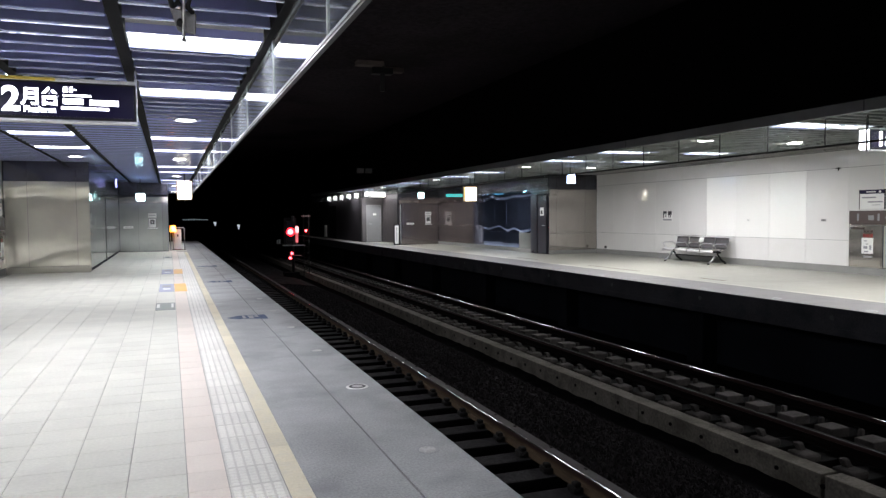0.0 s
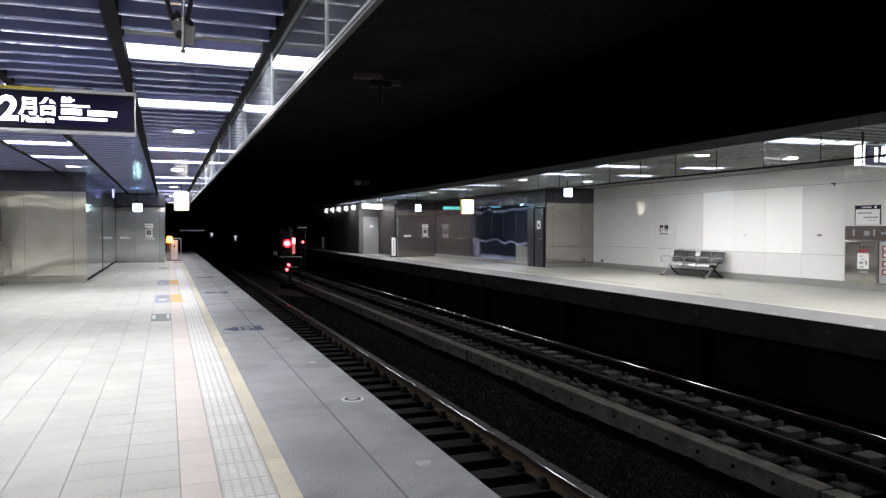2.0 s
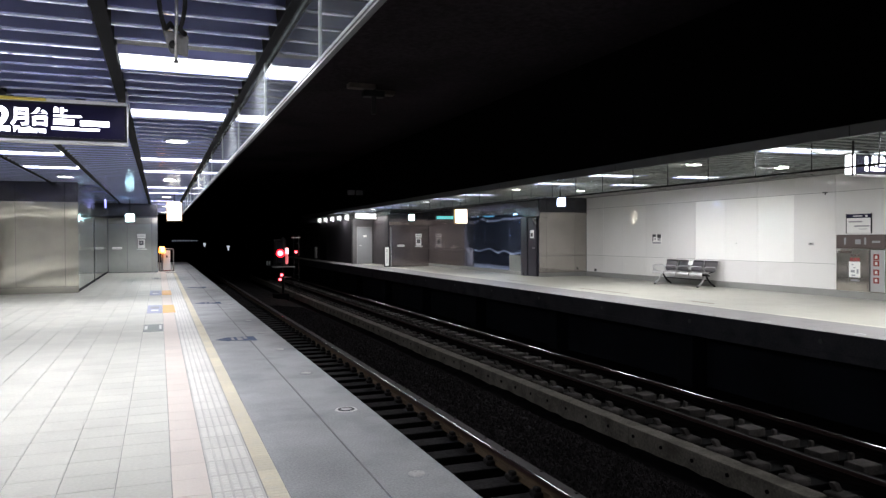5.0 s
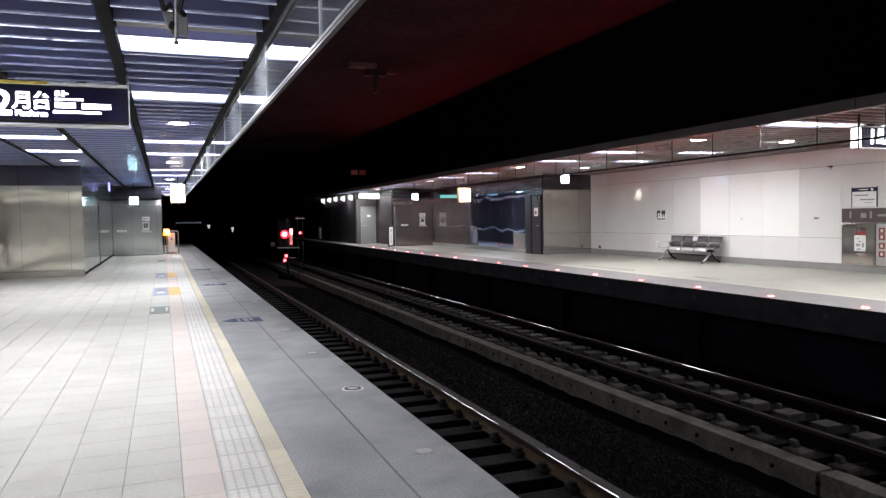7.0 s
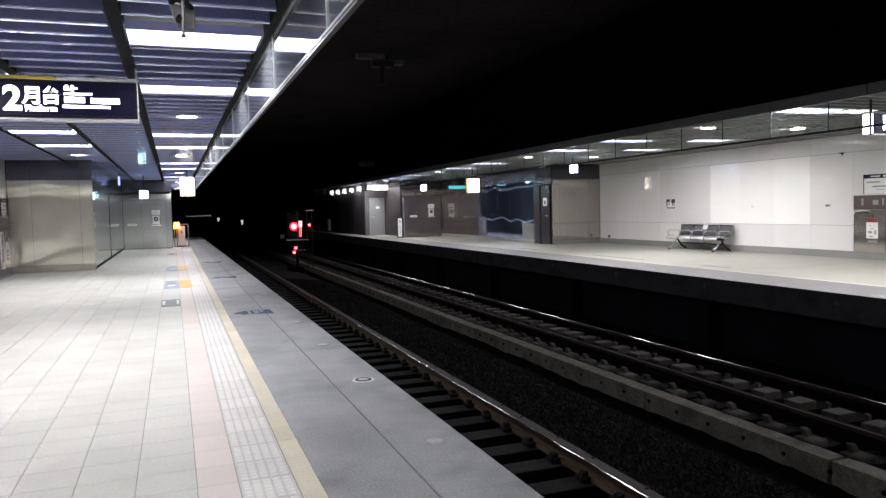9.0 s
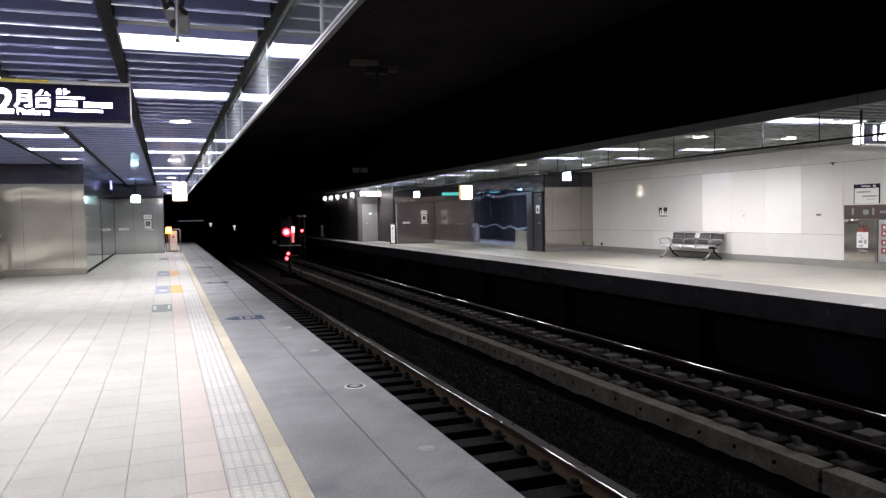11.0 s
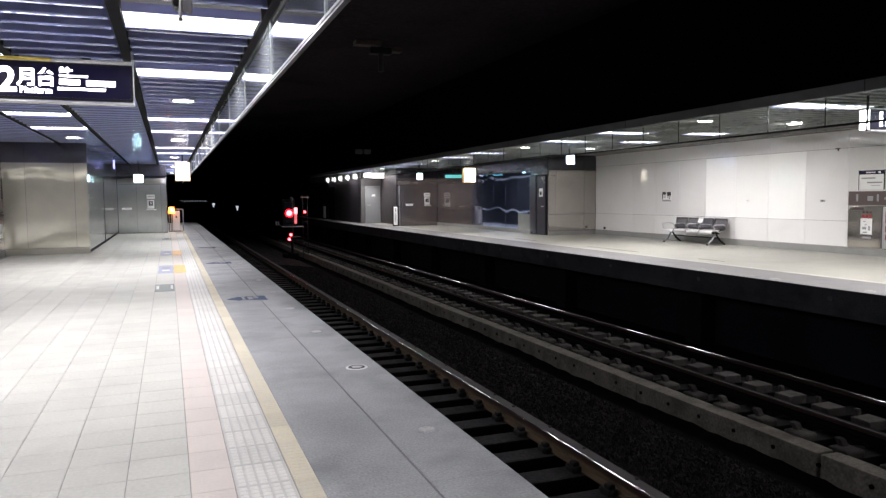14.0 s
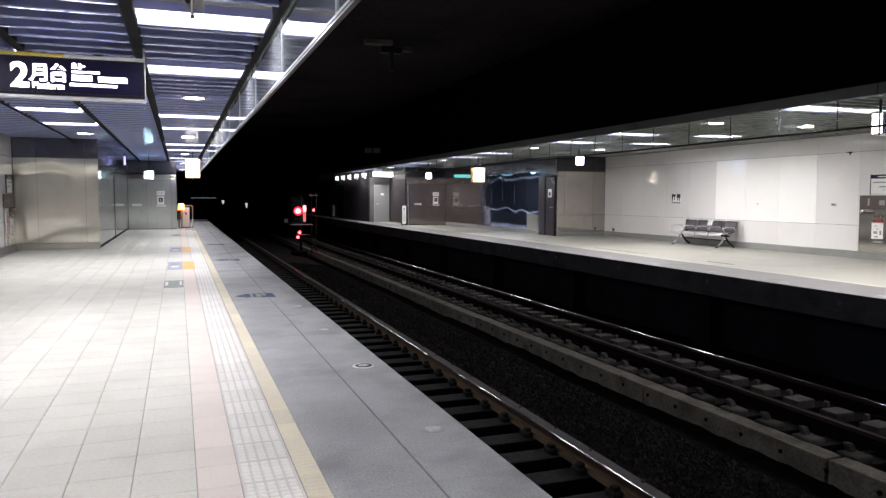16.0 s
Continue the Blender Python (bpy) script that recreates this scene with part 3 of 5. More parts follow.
LAMP_LIGHT_FAR.energy, LAMP_LIGHT_FAR.color, LAMP_LIGHT_FAR.spread = LAMP_WATTS_FAR, (0.985, 0.985, 1.0), radians(173)


def lamp_light(x, y, z):
    """The light of one lamp, just under its diffuser; the louvre keeps it from the sides."""
    ob = new("lamp_light", LAMP_LIGHT if x < 5 else LAMP_LIGHT_FAR)
    ob.matrix_basis = pose(x, y, z + 0.004)


def downlight(x, y, z, group):
    t = thing("downlight", (x, y, z), "small round recessed ceiling downlight, lit", "ceiling lamp", group)
    bm = bmesh.new()
    for i in range(20):
        a0, a1 = math.tau * i / 20, math.tau * (i + 1) / 20
        q = [bm.verts.new((r * math.cos(a), r * math.sin(a), zz)) for r, a, zz in ((0.158, a0, 0.0), (0.158, a1, 0.0), (0.2, a1, 0.008), (0.2, a0, 0.008))]
        bm.faces.new(q)
    part("ring", bm, M["dim_grey"], t)
    part("lens", tube(bmesh.new(), (0, 0, -0.006), (0, 0, 0.03), 0.14, 20, 0.156), M["downlight"], t)
    return t


lamp_light(0.245, LAMPS[0], ZC), lamp_light(10.17, LAMPS[0], ZF)
first = ceiling_lamp(-0.30, 0.79, LAMPS[0], ZC, "fluorescent lamps of the near platform")
for y in LAMPS[1:]:
    if y < 46:
        copy_thing(first, pose(0.245, y, ZC))
        lamp_light(0.245, y, ZC)
for y in LAMPS:
    if y < 21:
        copy_thing(first, pose(-2.1, y - 0.3, ZC)).scale = (0.95, 1, 1)
        lamp_light(-2.1, y - 0.3, ZC)
firstf = ceiling_lamp(9.64, 10.96, LAMPS[0], ZF, "fluorescent lamps of the opposite platform")
for y in LAMPS[1:]:
    if y < 42:
        copy_thing(firstf, pose(10.30, y, ZF))
        lamp_light(10.17, y, ZF)
copy_thing(firstf, pose(11.24, 9.36, ZF)).scale = (0.40, 0.92, 1)
for y in LAMPS:
    if y < 22.5:
        copy_thing(firstf, pose(12.46, y - 0.3, ZF)).scale = (0.86, 1, 1)
        lamp_light(12.44, y - 0.3, ZF)
d1 = downlight(0.27, DOWNS[0], ZC, "downlights of the near platform")
for y in DOWNS[1:]:
    if y < 44:
        copy_thing(d1, pose(0.27, y, ZC))
for y in DOWNS:
    if y < 21:
        copy_thing(d1, pose(-2.1, y - 0.3, ZC))
d2 = downlight(10.2, DOWNS[0], ZF, "downlights of the opposite platform")
for y in DOWNS[1:]:
    if y < 42:
        copy_thing(d2, pose(10.2, y, ZF))
for y in DOWNS:
    if y < 22:
        copy_thing(d2, pose(12.44, y - 0.1, ZF))


# ---- hanging glass smoke barriers ----
def barrier(name, x, z0, z1, first_y, pitch, count, rail, label, toward):
    t = thing(name, (x, 0, z1), label, "smoke barrier")
    lo = z0 - z1
    ys = [first_y + pitch * i for i in range(count + 1)]
    for a, b in zip(ys, ys[1:]):
        p = part("pane", boxed(-0.005, 0.005, a + 0.004, b - 0.0115, lo + 0.03, -0.001), M["glass"], t)
        p.visible_shadow = False
        part("joint_strip", boxed(-0.009, 0.009, b - (0.011 if toward > 0 else 0.004), b + 0.004, lo + 0.03, -0.001, 0.001), M["glass_edge"] if toward > 0 else M["black_metal"], t)
        part("clamp", boxed(-0.012, 0.012, b - 0.02, b + 0.02, -0.03, -0.003, 0.003), M["dim_grey"], t)
    part("bottom_rail", boxed(-0.016, 0.016, ys[0], ys[-1], lo, lo + 0.032, 0.004), rail, t, "slim metal bottom rail")
    if toward > 0:
        part("top_rail", boxed(0.0055, 0.013, ys[0], ys[-1], -0.02, -0.006, 0.001), M["glass_edge"], t, "pale thin edge along the ceiling")
        part("edge_strip", boxed(-0.0205, -0.0165, ys[0], ys[-1], lo + 0.022, lo + 0.036, 0.001), M["glass_edge"], t, "pale thin lower edge of the glass")
        part("edge_strip", boxed(-0.0205, -0.0165, ys[0], ys[-1], lo - 0.002, lo + 0.006, 0.001), M["alu"], t)
    return t


barrier("smoke_barrier", GLASS_N + 0.012, 2.395, ZC, 4.12 - 2.26 * 6, 2.26, 25, M["rail_grey"], "hanging clear glass smoke barrier at the near ceiling edge", 1)
barrier("smoke_barrier", GLASS_F + 0.02, 2.435, ZF, 8.5 - 1.15 * 16, 1.15, 54, M["black_metal"], "hanging clear glass smoke barrier at the opposite ceiling edge", -1)


# ---- wall cladding ----
def clad_x(wall, x_face, thick, ys, zs, mat, special=None, gap=0.004):
    """Panels on a wall whose face looks along x; thick is signed, towards the wall."""
    for a, b in zip(ys, ys[1:]):
        for k, (c, d) in enumerate(zip(zs, zs[1:])):
            m = special(a, b, k) if special else None
            x0, x1 = sorted((x_face, x_face + thick))
            slab_panel((x0, x1, a, b, c, d), "x", m or mat, wall, gap=gap, bevel=0.002)


ys = [23.365, 22.25] + [21.03 - 1.2 * i for i in range(0, 22)]
ys = sorted(ys)
clad_x(wall_e, 14.9, 0.028, ys, [0.17, 0.775, 2.485, 3.12], M["white_panel"], lambda a, b, k: M["new_panel"] if k == 1 and 13.7 < a and b < 17.5 else None, 0.0028)
structure("baseboard", boxed(14.885, 14.929, Y0, 23.365, 0.0, 0.166, 0.004), M["skirting"], "grey skirting along the white wall")
steel_clad(wall_fs, "y", 23.37, -1, [12.90, 13.21, 14.40, 14.895], [0.15, 0.76, 2.36, 3.1], [M["steel"], M["steel"], M["dark_steel"]], [None, 2.2, None], seed=1.3, step=0.065, width=0.045)
structure("baseboard", boxed(12.90, 14.88, 23.355, 23.398, 0.0, 0.146, 0.003), M["skirting"], "grey skirting")
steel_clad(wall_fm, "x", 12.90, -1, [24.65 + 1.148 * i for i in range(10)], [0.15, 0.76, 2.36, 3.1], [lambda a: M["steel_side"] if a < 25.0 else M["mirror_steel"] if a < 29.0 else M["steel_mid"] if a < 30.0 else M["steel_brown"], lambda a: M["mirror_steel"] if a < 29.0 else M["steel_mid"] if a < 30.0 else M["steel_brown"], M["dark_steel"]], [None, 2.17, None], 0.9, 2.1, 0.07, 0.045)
structure("baseboard", boxed(12.885, 12.928, 24.65, 34.99, 0.0, 0.146, 0.003), M["skirting"], "grey skirting")
steel_clad(wall_fe, "y", 35.0, -1, [10.77, 11.85, 12.89], [0.02, 2.05, 2.4, 3.1], [M["steel_brown"], M["steel_brown"], M["dark_steel"]], [None, 2.2, None], seed=4.2, step=0.06, width=0.04)
clad_x(wall_w, -4.02, -0.028, sorted([21.59, 20.4] + [20.4 - 1.2 * i for i in range(1, 34)]), [0.17, 0.77, 2.42, 3.12], M["white_panel"])
structure("baseboard", boxed(-4.048, -4.005, Y0, 21.59, 0.0, 0.166, 0.004), M["skirting"], "grey skirting along the white wall")
steel_clad(wall_box, "y", 21.6, -1, [-4.0, -3.47, -2.32, -2.0], [0.17, 2.42, 3.12], [M["steel_near"], M["dark_steel"]], [2.16, None], seed=0.4, step=0.05, width=0.045)
structure("baseboard", boxed(-4.0, -2.0, 21.585, 21.628, 0.0, 0.166, 0.003), M["steel_skirting"], "satin steel skirting")
steel_clad(wall_side, "x", -2.0, 1, [21.64, 22.9, 24.1, 25.3, 26.72, 28.0, 29.3, 30.6, 31.9, 33.58], [0.1, 2.1, 2.42, 3.12], [M["steel_side"], M["steel_side"], M["dark_steel"]], [None, None, None], seed=5.5, ripple=0.0012)
steel_clad(wall_end, "y", 33.6, -1, [-1.99, -1.25, -0.29, -0.05], [0.02, 2.08, 2.42, 3.12], [M["steel_side"], M["steel_near"], M["dark_steel"]], [None, 2.24, None], seed=6.5, step=-0.032)
part("corner_post", boxed(-2.05, -1.985, 26.68, 26.76, 0.0, 2.08, 0.004), M["dark_steel"], wall_side)

for y in [25.798 + 1.148 * i for i in range(5)]:
    part("joint_strip", boxed(12.894, 12.92, y - 0.004, y + 0.004, 0.15, 2.36), M["steel_mid"], wall_fm)
# flat dark panel stands for a recess, its dark put into the colour
part("dark_flat_panel", boxed(10.160, 10.169, 46.9, 48.9, 0.02, 2.15, 0.003), M["tunnel"], bpy.data.objects["wall_far_tunnel"])

# service door in the far box side, with its frame
door_a = tagged(new("door_1", mesh_of(boxed(12.86, 12.90, 23.53, 24.15, 0.02, 2.15, 0.004), M["door_steel"])), "satin dark steel service door with a small white notice", kind="structure")
part("door_frame", boxed(12.81, 12.925, 24.19, 24.64, 0, 2.2, 0.006), M["door_steel"], door_a, "broad steel pillar")
part("door_frame", boxed(12.84, 12.925, 24.15, 24.19, 0, 2.2, 0.004), M["dark_steel"], door_a)
part("transom", boxed(12.87, 12.92, 23.40, 24.64, 2.205, 3.08, 0.005), M["dark_steel"], door_a)
part("lintel", boxed(12.83, 12.925, 23.51, 24.188, 2.152, 2.198, 0.003), M["black_metal"], door_a)
part("notice", boxed(12.848, 12.858, 23.70, 23.96, 1.41, 1.71), M["paper"], door_a)
part("notice_symbol", boxed(12.844, 12.8475, 23.77, 23.89, 1.47, 1.60), M["ink"], door_a)
part("door_handle", pipe([(12.86, 23.62, 1.05), (12.82, 23.62, 1.05), (12.82, 23.75, 1.05)], 0.012), M["alu"], door_a)
# pale service door in the end wall
door_b = tagged(new("door_2", mesh_of(boxed(10.45, 11.22, 39.965, 39.999, 0.01, 2.04, 0.005), M["door_paint"])), "pale grey metal service door, closed", kind="structure")
for x0, x1, z0, z1 in ((10.40, 10.448, 0, 2.09), (11.222, 11.27, 0, 2.09), (10.448, 11.222, 2.045, 2.09)):
    part("door_frame", boxed(x0, x1, 39.95, 39.998, z0, z1, 0.003), M["grey_metal"], door_b)
part("door_handle", pipe([(10.55, 39.965, 1.02), (10.55, 39.92, 1.02), (10.68, 39.92, 1.02)], 0.012), M["alu"], door_b)
part("name_plate", boxed(10.78, 10.98, 39.958, 39.964, 1.5, 1.62), M["paper"], door_b)


# ---- tracks ----
def rail_profile(x, corner):
    z = RAIL_TOP
    pts = [(-0.07, -0.158), (0.07, -0.158), (0.07, -0.145), (0.012, -0.124), (0.009, -0.055), (0.036, -0.045), (0.0365, -0.008), (0.030, 0.0), (-0.011, 0.0), (-corner, 0.0), (-0.034, -0.005), (-0.0365, -0.014), (-0.036, -0.05), (-0.009, -0.062), (-0.012, -0.124), (-0.07, -0.145)]
    return [(x + a, z + b) for a, b in pts], [0, 0, 0, 0, 0, 0, 1, 1, 2, 2, 3, 3, 3, 0, 0, 0]


def track(xc, y_first, pitch, n, half, top, sleeper_mat, label, block):
    t = thing("railway_track", (0, 0, 0), label, "track")
    for s in (-1, 1):
        prof, mats = rail_profile(xc + s * 0.567, 0.0233 if block else 0.028)
        if block:
            mats = [0, 0, 0, 0, 0, 0, 1, 1, 1, 2, 3, 3, 3, 0, 0, 0]
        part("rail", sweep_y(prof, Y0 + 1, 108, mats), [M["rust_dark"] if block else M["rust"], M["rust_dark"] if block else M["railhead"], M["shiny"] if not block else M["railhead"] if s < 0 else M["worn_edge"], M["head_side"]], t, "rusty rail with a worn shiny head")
    bm = bmesh.new()
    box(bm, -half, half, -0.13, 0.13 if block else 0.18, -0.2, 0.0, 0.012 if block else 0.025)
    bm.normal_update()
    # sides take the dark material: their shade is put into the colour
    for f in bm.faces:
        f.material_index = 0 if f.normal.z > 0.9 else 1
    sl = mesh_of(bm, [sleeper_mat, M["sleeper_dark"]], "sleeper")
    if not block:
        # dull steel strip along the outside of the rail, bolted down
        x = xc + 0.567
        part("guard_strip", sweep_y([(x + 0.04, RAIL_TOP - 0.16), (x + 0.135, RAIL_TOP - 0.16), (x + 0.135, RAIL_TOP - 0.016), (x + 0.128, RAIL_TOP - 0.008), (x + 0.04, RAIL_TOP - 0.008)], Y0 + 1, 108), M["guard"], t, "dull dusty strip beside the rail")
        bolt = mesh_of(tube(bmesh.new(), (0, 0, 0), (0, 0, 0.012), 0.022, 8), M["clip"], "bolt")
        for i in range(40):
            part("bolt", bolt, None, t).location = (x + 0.105 + random.uniform(-0.02, 0.01), 3.2 + 0.78 * i + random.uniform(-0.2, 0.2), RAIL_TOP - 0.009)
        bm = bmesh.new()
        box(bm, -0.06, 0.05, -0.07, 0.07, 0.0, 0.06, 0.016)
        box(bm, -0.035, 0.04, -0.045, 0.045, 0.05, 0.105, 0.018)
        tube(bm, (-0.02, -0.1, 0.035), (-0.02, 0.1, 0.035), 0.022, 8)
        cl = mesh_of(bm, M["clip"], "rail_clip")
    else:
        inner = bmesh.new()
        box(inner, -0.15, 0.15, -0.14, 0.12, 0.0, 0.12, 0.014)
        box(inner, -0.02, 0.045, 0.125, 0.19, 0.0, 0.19, 0.02)
        outer = bmesh.new()
        box(outer, -0.15, 0.10, -0.14, 0.12, 0.0, 0.10, 0.03)
        for v in box(outer, -0.045, 0.045, 0.0, 0.08, 0.07, 0.185, 0.018).verts:
            if v.co.z > 0.08:
                v.co.x -= 0.35 * (v.co.z - 0.08)
                v.co.y += 0.3 * (v.co.z - 0.08)
        bl = {1: mesh_of(inner, M["block"], "bearing_block"), -1: mesh_of(outer, M["block"], "bearing_block")}
    for i in range(n):
        y = y_first + pitch * i + random.uniform(-0.012, 0.012)
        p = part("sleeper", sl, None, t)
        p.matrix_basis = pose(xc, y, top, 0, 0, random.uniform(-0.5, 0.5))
        for q in (-1, 1) if block else ():
            c = part("bearing_block", bl[q], None, t)
            c.matrix_basis = pose(xc - 0.567 + q * 0.52, y, top + 0.002, 0, 0, random.uniform(-1.5, 1.5))
        for s in () if block else (-1, 1):
            for q in (-1, 1):
                c = part("rail_clip", cl, None, t)
                c.matrix_basis = pose(xc + s * 0.567 + q * 0.118, y, top + 0.003, 0, 0, random.uniform(-6, 6))
    return t


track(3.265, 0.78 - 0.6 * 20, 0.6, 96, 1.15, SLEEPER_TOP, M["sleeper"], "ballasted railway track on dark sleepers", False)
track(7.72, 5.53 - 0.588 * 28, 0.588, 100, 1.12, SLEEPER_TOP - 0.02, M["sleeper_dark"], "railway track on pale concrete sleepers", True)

# concrete upstand between the tracks
kerb = thing("concrete_upstand", (0, 0, 0), "long low concrete upstand between the tracks", "kerb")
cuts = [5.57 - 3.13 * 5 + 3.13 * i for i in range(22)]
for i, (a, b) in enumerate(zip(cuts, cuts[1:])):
    wide = 0.04 if i % 3 == 1 else 0.003
    dx = random.uniform(-0.008, 0.008)
    part("segment", boxed(6.25 + dx, 6.50 + dx, a + 0.002, b - wide, BED, -1.285 + random.uniform(-0.004, 0.004), 0.012), M["beam"], kerb)
for i in range(48):
    y = 3.1 + 0.61 * i
    # discs on the face carry the dark of the holes in their colour
    part("dark_hole_disc", tube(bmesh.new(), (6.236, y, -1.40), (6.262, y, -1.40), 0.026, 8), M["sooty"], kerb)
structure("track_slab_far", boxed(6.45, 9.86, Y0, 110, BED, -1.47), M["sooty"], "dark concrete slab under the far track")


# ballast: a rough bed and many loose stones
def bed_height(x):
    """Height of the stones across the near track: low between the sleepers, banked outside the rail, falling to the upstand."""
    if x < 3.9:
        return -1.56
    return float(np.interp(x, [3.9, 4.0, 4.6, 5.5, 5.8, 6.0], [-1.5, -1.31, -1.33, -1.45, -1.57, -1.64]))


def ballast():
    rng = np.random.default_rng(4)
    nx, ny = 40, 420
    xs, ysb = np.linspace(3.9, 6.0, nx), np.linspace(-12.0, 60.0, ny)
    v = [(x, y, bed_height(x) + 0.025 * noise.noise((x * 4, y * 4, 0.3))) for y in ysb for x in xs]
    f = [(j * nx + i, j * nx + i + 1, (j + 1) * nx + i + 1, (j + 1) * nx + i) for j in range(ny - 1) for i in range(nx - 1)]
    me = bpy.data.meshes.new("ballast_bed")
    me.from_pydata(v, [], f)
    me.materials.append(M["ballast"])
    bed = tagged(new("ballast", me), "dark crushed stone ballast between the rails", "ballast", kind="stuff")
    base = np.array([(1, 0, 0), (-1, 0, 0), (0, 1, 0), (0, -1, 0), (0, 0, 1), (0, 0, -1)], float)
    tri = np.array([(0, 2, 4), (2, 1, 4), (1, 3, 4), (3, 0, 4), (2, 0, 5), (1, 2, 5), (3, 1, 5), (0, 3, 5)])
    count = 38000
    x = 3.95 + 1.95 * rng.uniform(0, 1, count) ** 1.08
    y = 3.0 + 27 * rng.uniform(0, 1, count) ** 1.6
    s = rng.uniform(0.014, 0.042, count)
    z = np.array([bed_height(q) for q in x]) + rng.uniform(-0.005, 0.02, count)
    pts = base[None] * s[:, None, None] * rng.uniform(0.55, 1.3, (count, 6, 1)) + rng.uniform(-0.3, 0.3, (count, 6, 3)) * s[:, None, None]
    a = rng.uniform(0, math.tau, count)
    c, d = np.cos(a)[:, None], np.sin(a)[:, None]
    px, py = pts[..., 0] * c - pts[..., 1] * d, pts[..., 0] * d + pts[..., 1] * c
    allv = np.stack([px + x[:, None], py + y[:, None], pts[..., 2] + z[:, None]], -1).reshape(-1, 3)
    allf = (tri[None] + 6 * np.arange(count)[:, None, None]).reshape(-1, 3)
    me = bpy.data.meshes.new("loose_stones")
    me.from_pydata(allv.tolist(), [], allf.tolist())
    me.materials.append(M["ballast"])
    ob = new("loose_stones", me)
    ob.parent = bed
    tagged(ob, kind="stuff")


ballast()


def dirt_drift():
    """Black dirt banked against the upstand."""
    nx, ny = 10, 500
    xs, ysb = np.linspace(5.75, 6.262, nx), np.linspace(-12.0, 60.0, ny)
    v = []
    for y in ysb:
        for x in xs:
            k = (x - 5.75) / 0.51
            v.append((x, y, -1.62 + 0.075 * k + k * (0.03 * noise.noise((y * 0.9, 0.4, 0)) + 0.03 * noise.noise((x * 3, y * 4.5, 1.1)))))
    f = [(j * nx + i, j * nx + i + 1, (j + 1) * nx + i + 1, (j + 1) * nx + i) for j in range(ny - 1) for i in range(nx - 1)]
    me = bpy.data.meshes.new("dirt")
    me.from_pydata(v, [], f)
    me.materials.append(M["sooty"])
    tagged(new("dirt", me), "black dirt banked against the concrete upstand", "dirt", kind="stuff")


dirt_drift()


# ---- hanging platform signs ----
def platform_sign(x0, x1, y, z0, z1, top, near, label, deep=0.16):
    t = thing("platform_sign", ((x0 + x1) / 2, y, z0), label, "sign")
    h, H = (x1 - x0) / 2, z1 - z0
    part("case", boxed(-h, h, 0.0, deep, 0.0, H, 0.006), M["black_metal"], t)
    part("face", boxed(-h + 0.02, h - 0.02, -0.006, -0.0005, 0.03, H - 0.02), M["navy"], t, "dark navy glossy sign face")
    part("lower_trim", boxed(-h - 0.006, h + 0.006, -0.02, 0.17, -0.022, -0.001, 0.004), M["alu"], t)
    part("upper_trim", boxed(-h, h, -0.012, 0.165, H + 0.001, H + 0.02, 0.004), M["alu"], t)
    for s in (-1, 1):
        part("hanger", boxed(s * h - 0.012, s * h + 0.012, 0.03, 0.06, -0.02, top - z0, 0.003), M["alu"] if near else M["black_metal"], t)
    for s in (-0.35, 0.25):
        part("bracket", boxed(s * h * 2 - 0.045, s * h * 2 + 0.045, 0.02, 0.12, H + 0.021, H + 0.06, 0.004), M["black_metal"], t)
    return t, h, H


sign, h, H = platform_sign(-2.0, -0.295, 8.1, 2.405, 2.775, ZC, True, "hanging dark platform sign with lit white characters")
# the trim's lamp reflection is put into the white strip's colour
part("top_strip", boxed(0.13, h, -0.03, -0.013, H + 0.004, H + 0.034, 0.003), M["paper"], sign, "white strip for the lamp reflection on the top trim")
part("top_strip", boxed(-h, 0.126, -0.03, -0.013, H + 0.004, H + 0.034, 0.003), M["yellow_strip"], sign, "yellow strip along the top")
letters("numeral", "2", 0.325, (-0.345, -0.009, 0.078), M["sign_light"], sign, label="lit white numeral 2")
letters("character", "月", 0.182, (-0.182, -0.009, 0.152), M["sign_light"], sign, label="lit white character")
letters("character", "台", 0.182, (-0.02, -0.009, 0.152), M["sign_light"], sign, label="lit white character")
letters("word", "Platform", 0.082, (-0.16, -0.009, 0.066), M["sign_light"], sign, label="lit white word")
for x0, x1, z0, z1 in ((0.19, 0.235, 0.27, 0.310), (0.198, 0.225, 0.312, 0.326), (0.25, 0.275, 0.268, 0.325), (0.274, 0.31, 0.29, 0.302), (0.188, 0.44, 0.23, 0.25), (0.188, 0.37, 0.154, 0.21), (0.425, 0.69, 0.15, 0.204), (0.17, 0.42, 0.102, 0.13), (0.43, 0.60, 0.102, 0.127)):
    part("text_bar", boxed(x0, x1, -0.0095, -0.0075, z0, z1), M["sign_light"], sign)
sign2, h, H = platform_sign(9.975, 11.70, 8.1, 2.385, 2.69, ZF, False, "hanging dark platform sign with lit white characters", 0.18)
part("end_light", boxed(-h - 0.006, -h - 0.0005, 0.004, 0.176, 0.004, H - 0.004), M["sign_light"], sign2, "lit white end panel")
letters("numeral", "1", 0.30, (-0.735, -0.009, 0.062), M["sign_light"], sign2, squeeze=1.25, label="lit white numeral")
letters("character", "月", 0.165, (-0.545, -0.009, 0.155), M["sign_light"], sign2, label="lit white character")
letters("character", "台", 0.165, (-0.375, -0.009, 0.155), M["sign_light"], sign2, label="lit white character")
letters("word", "Platform", 0.085, (-0.55, -0.009, 0.062), M["sign_light"], sign2, label="lit white word")
for x0, x1, z0, z1 in ((-0.18, -0.03, 0.21, 0.27), (-0.18, 0.12, 0.13, 0.18), (0.14, 0.42, 0.13, 0.18), (-0.18, 0.3, 0.07, 0.1)):
    part("text_bar", boxed(x0, x1, -0.0095, -0.0075, z0, z1), M["sign_light"], sign2)


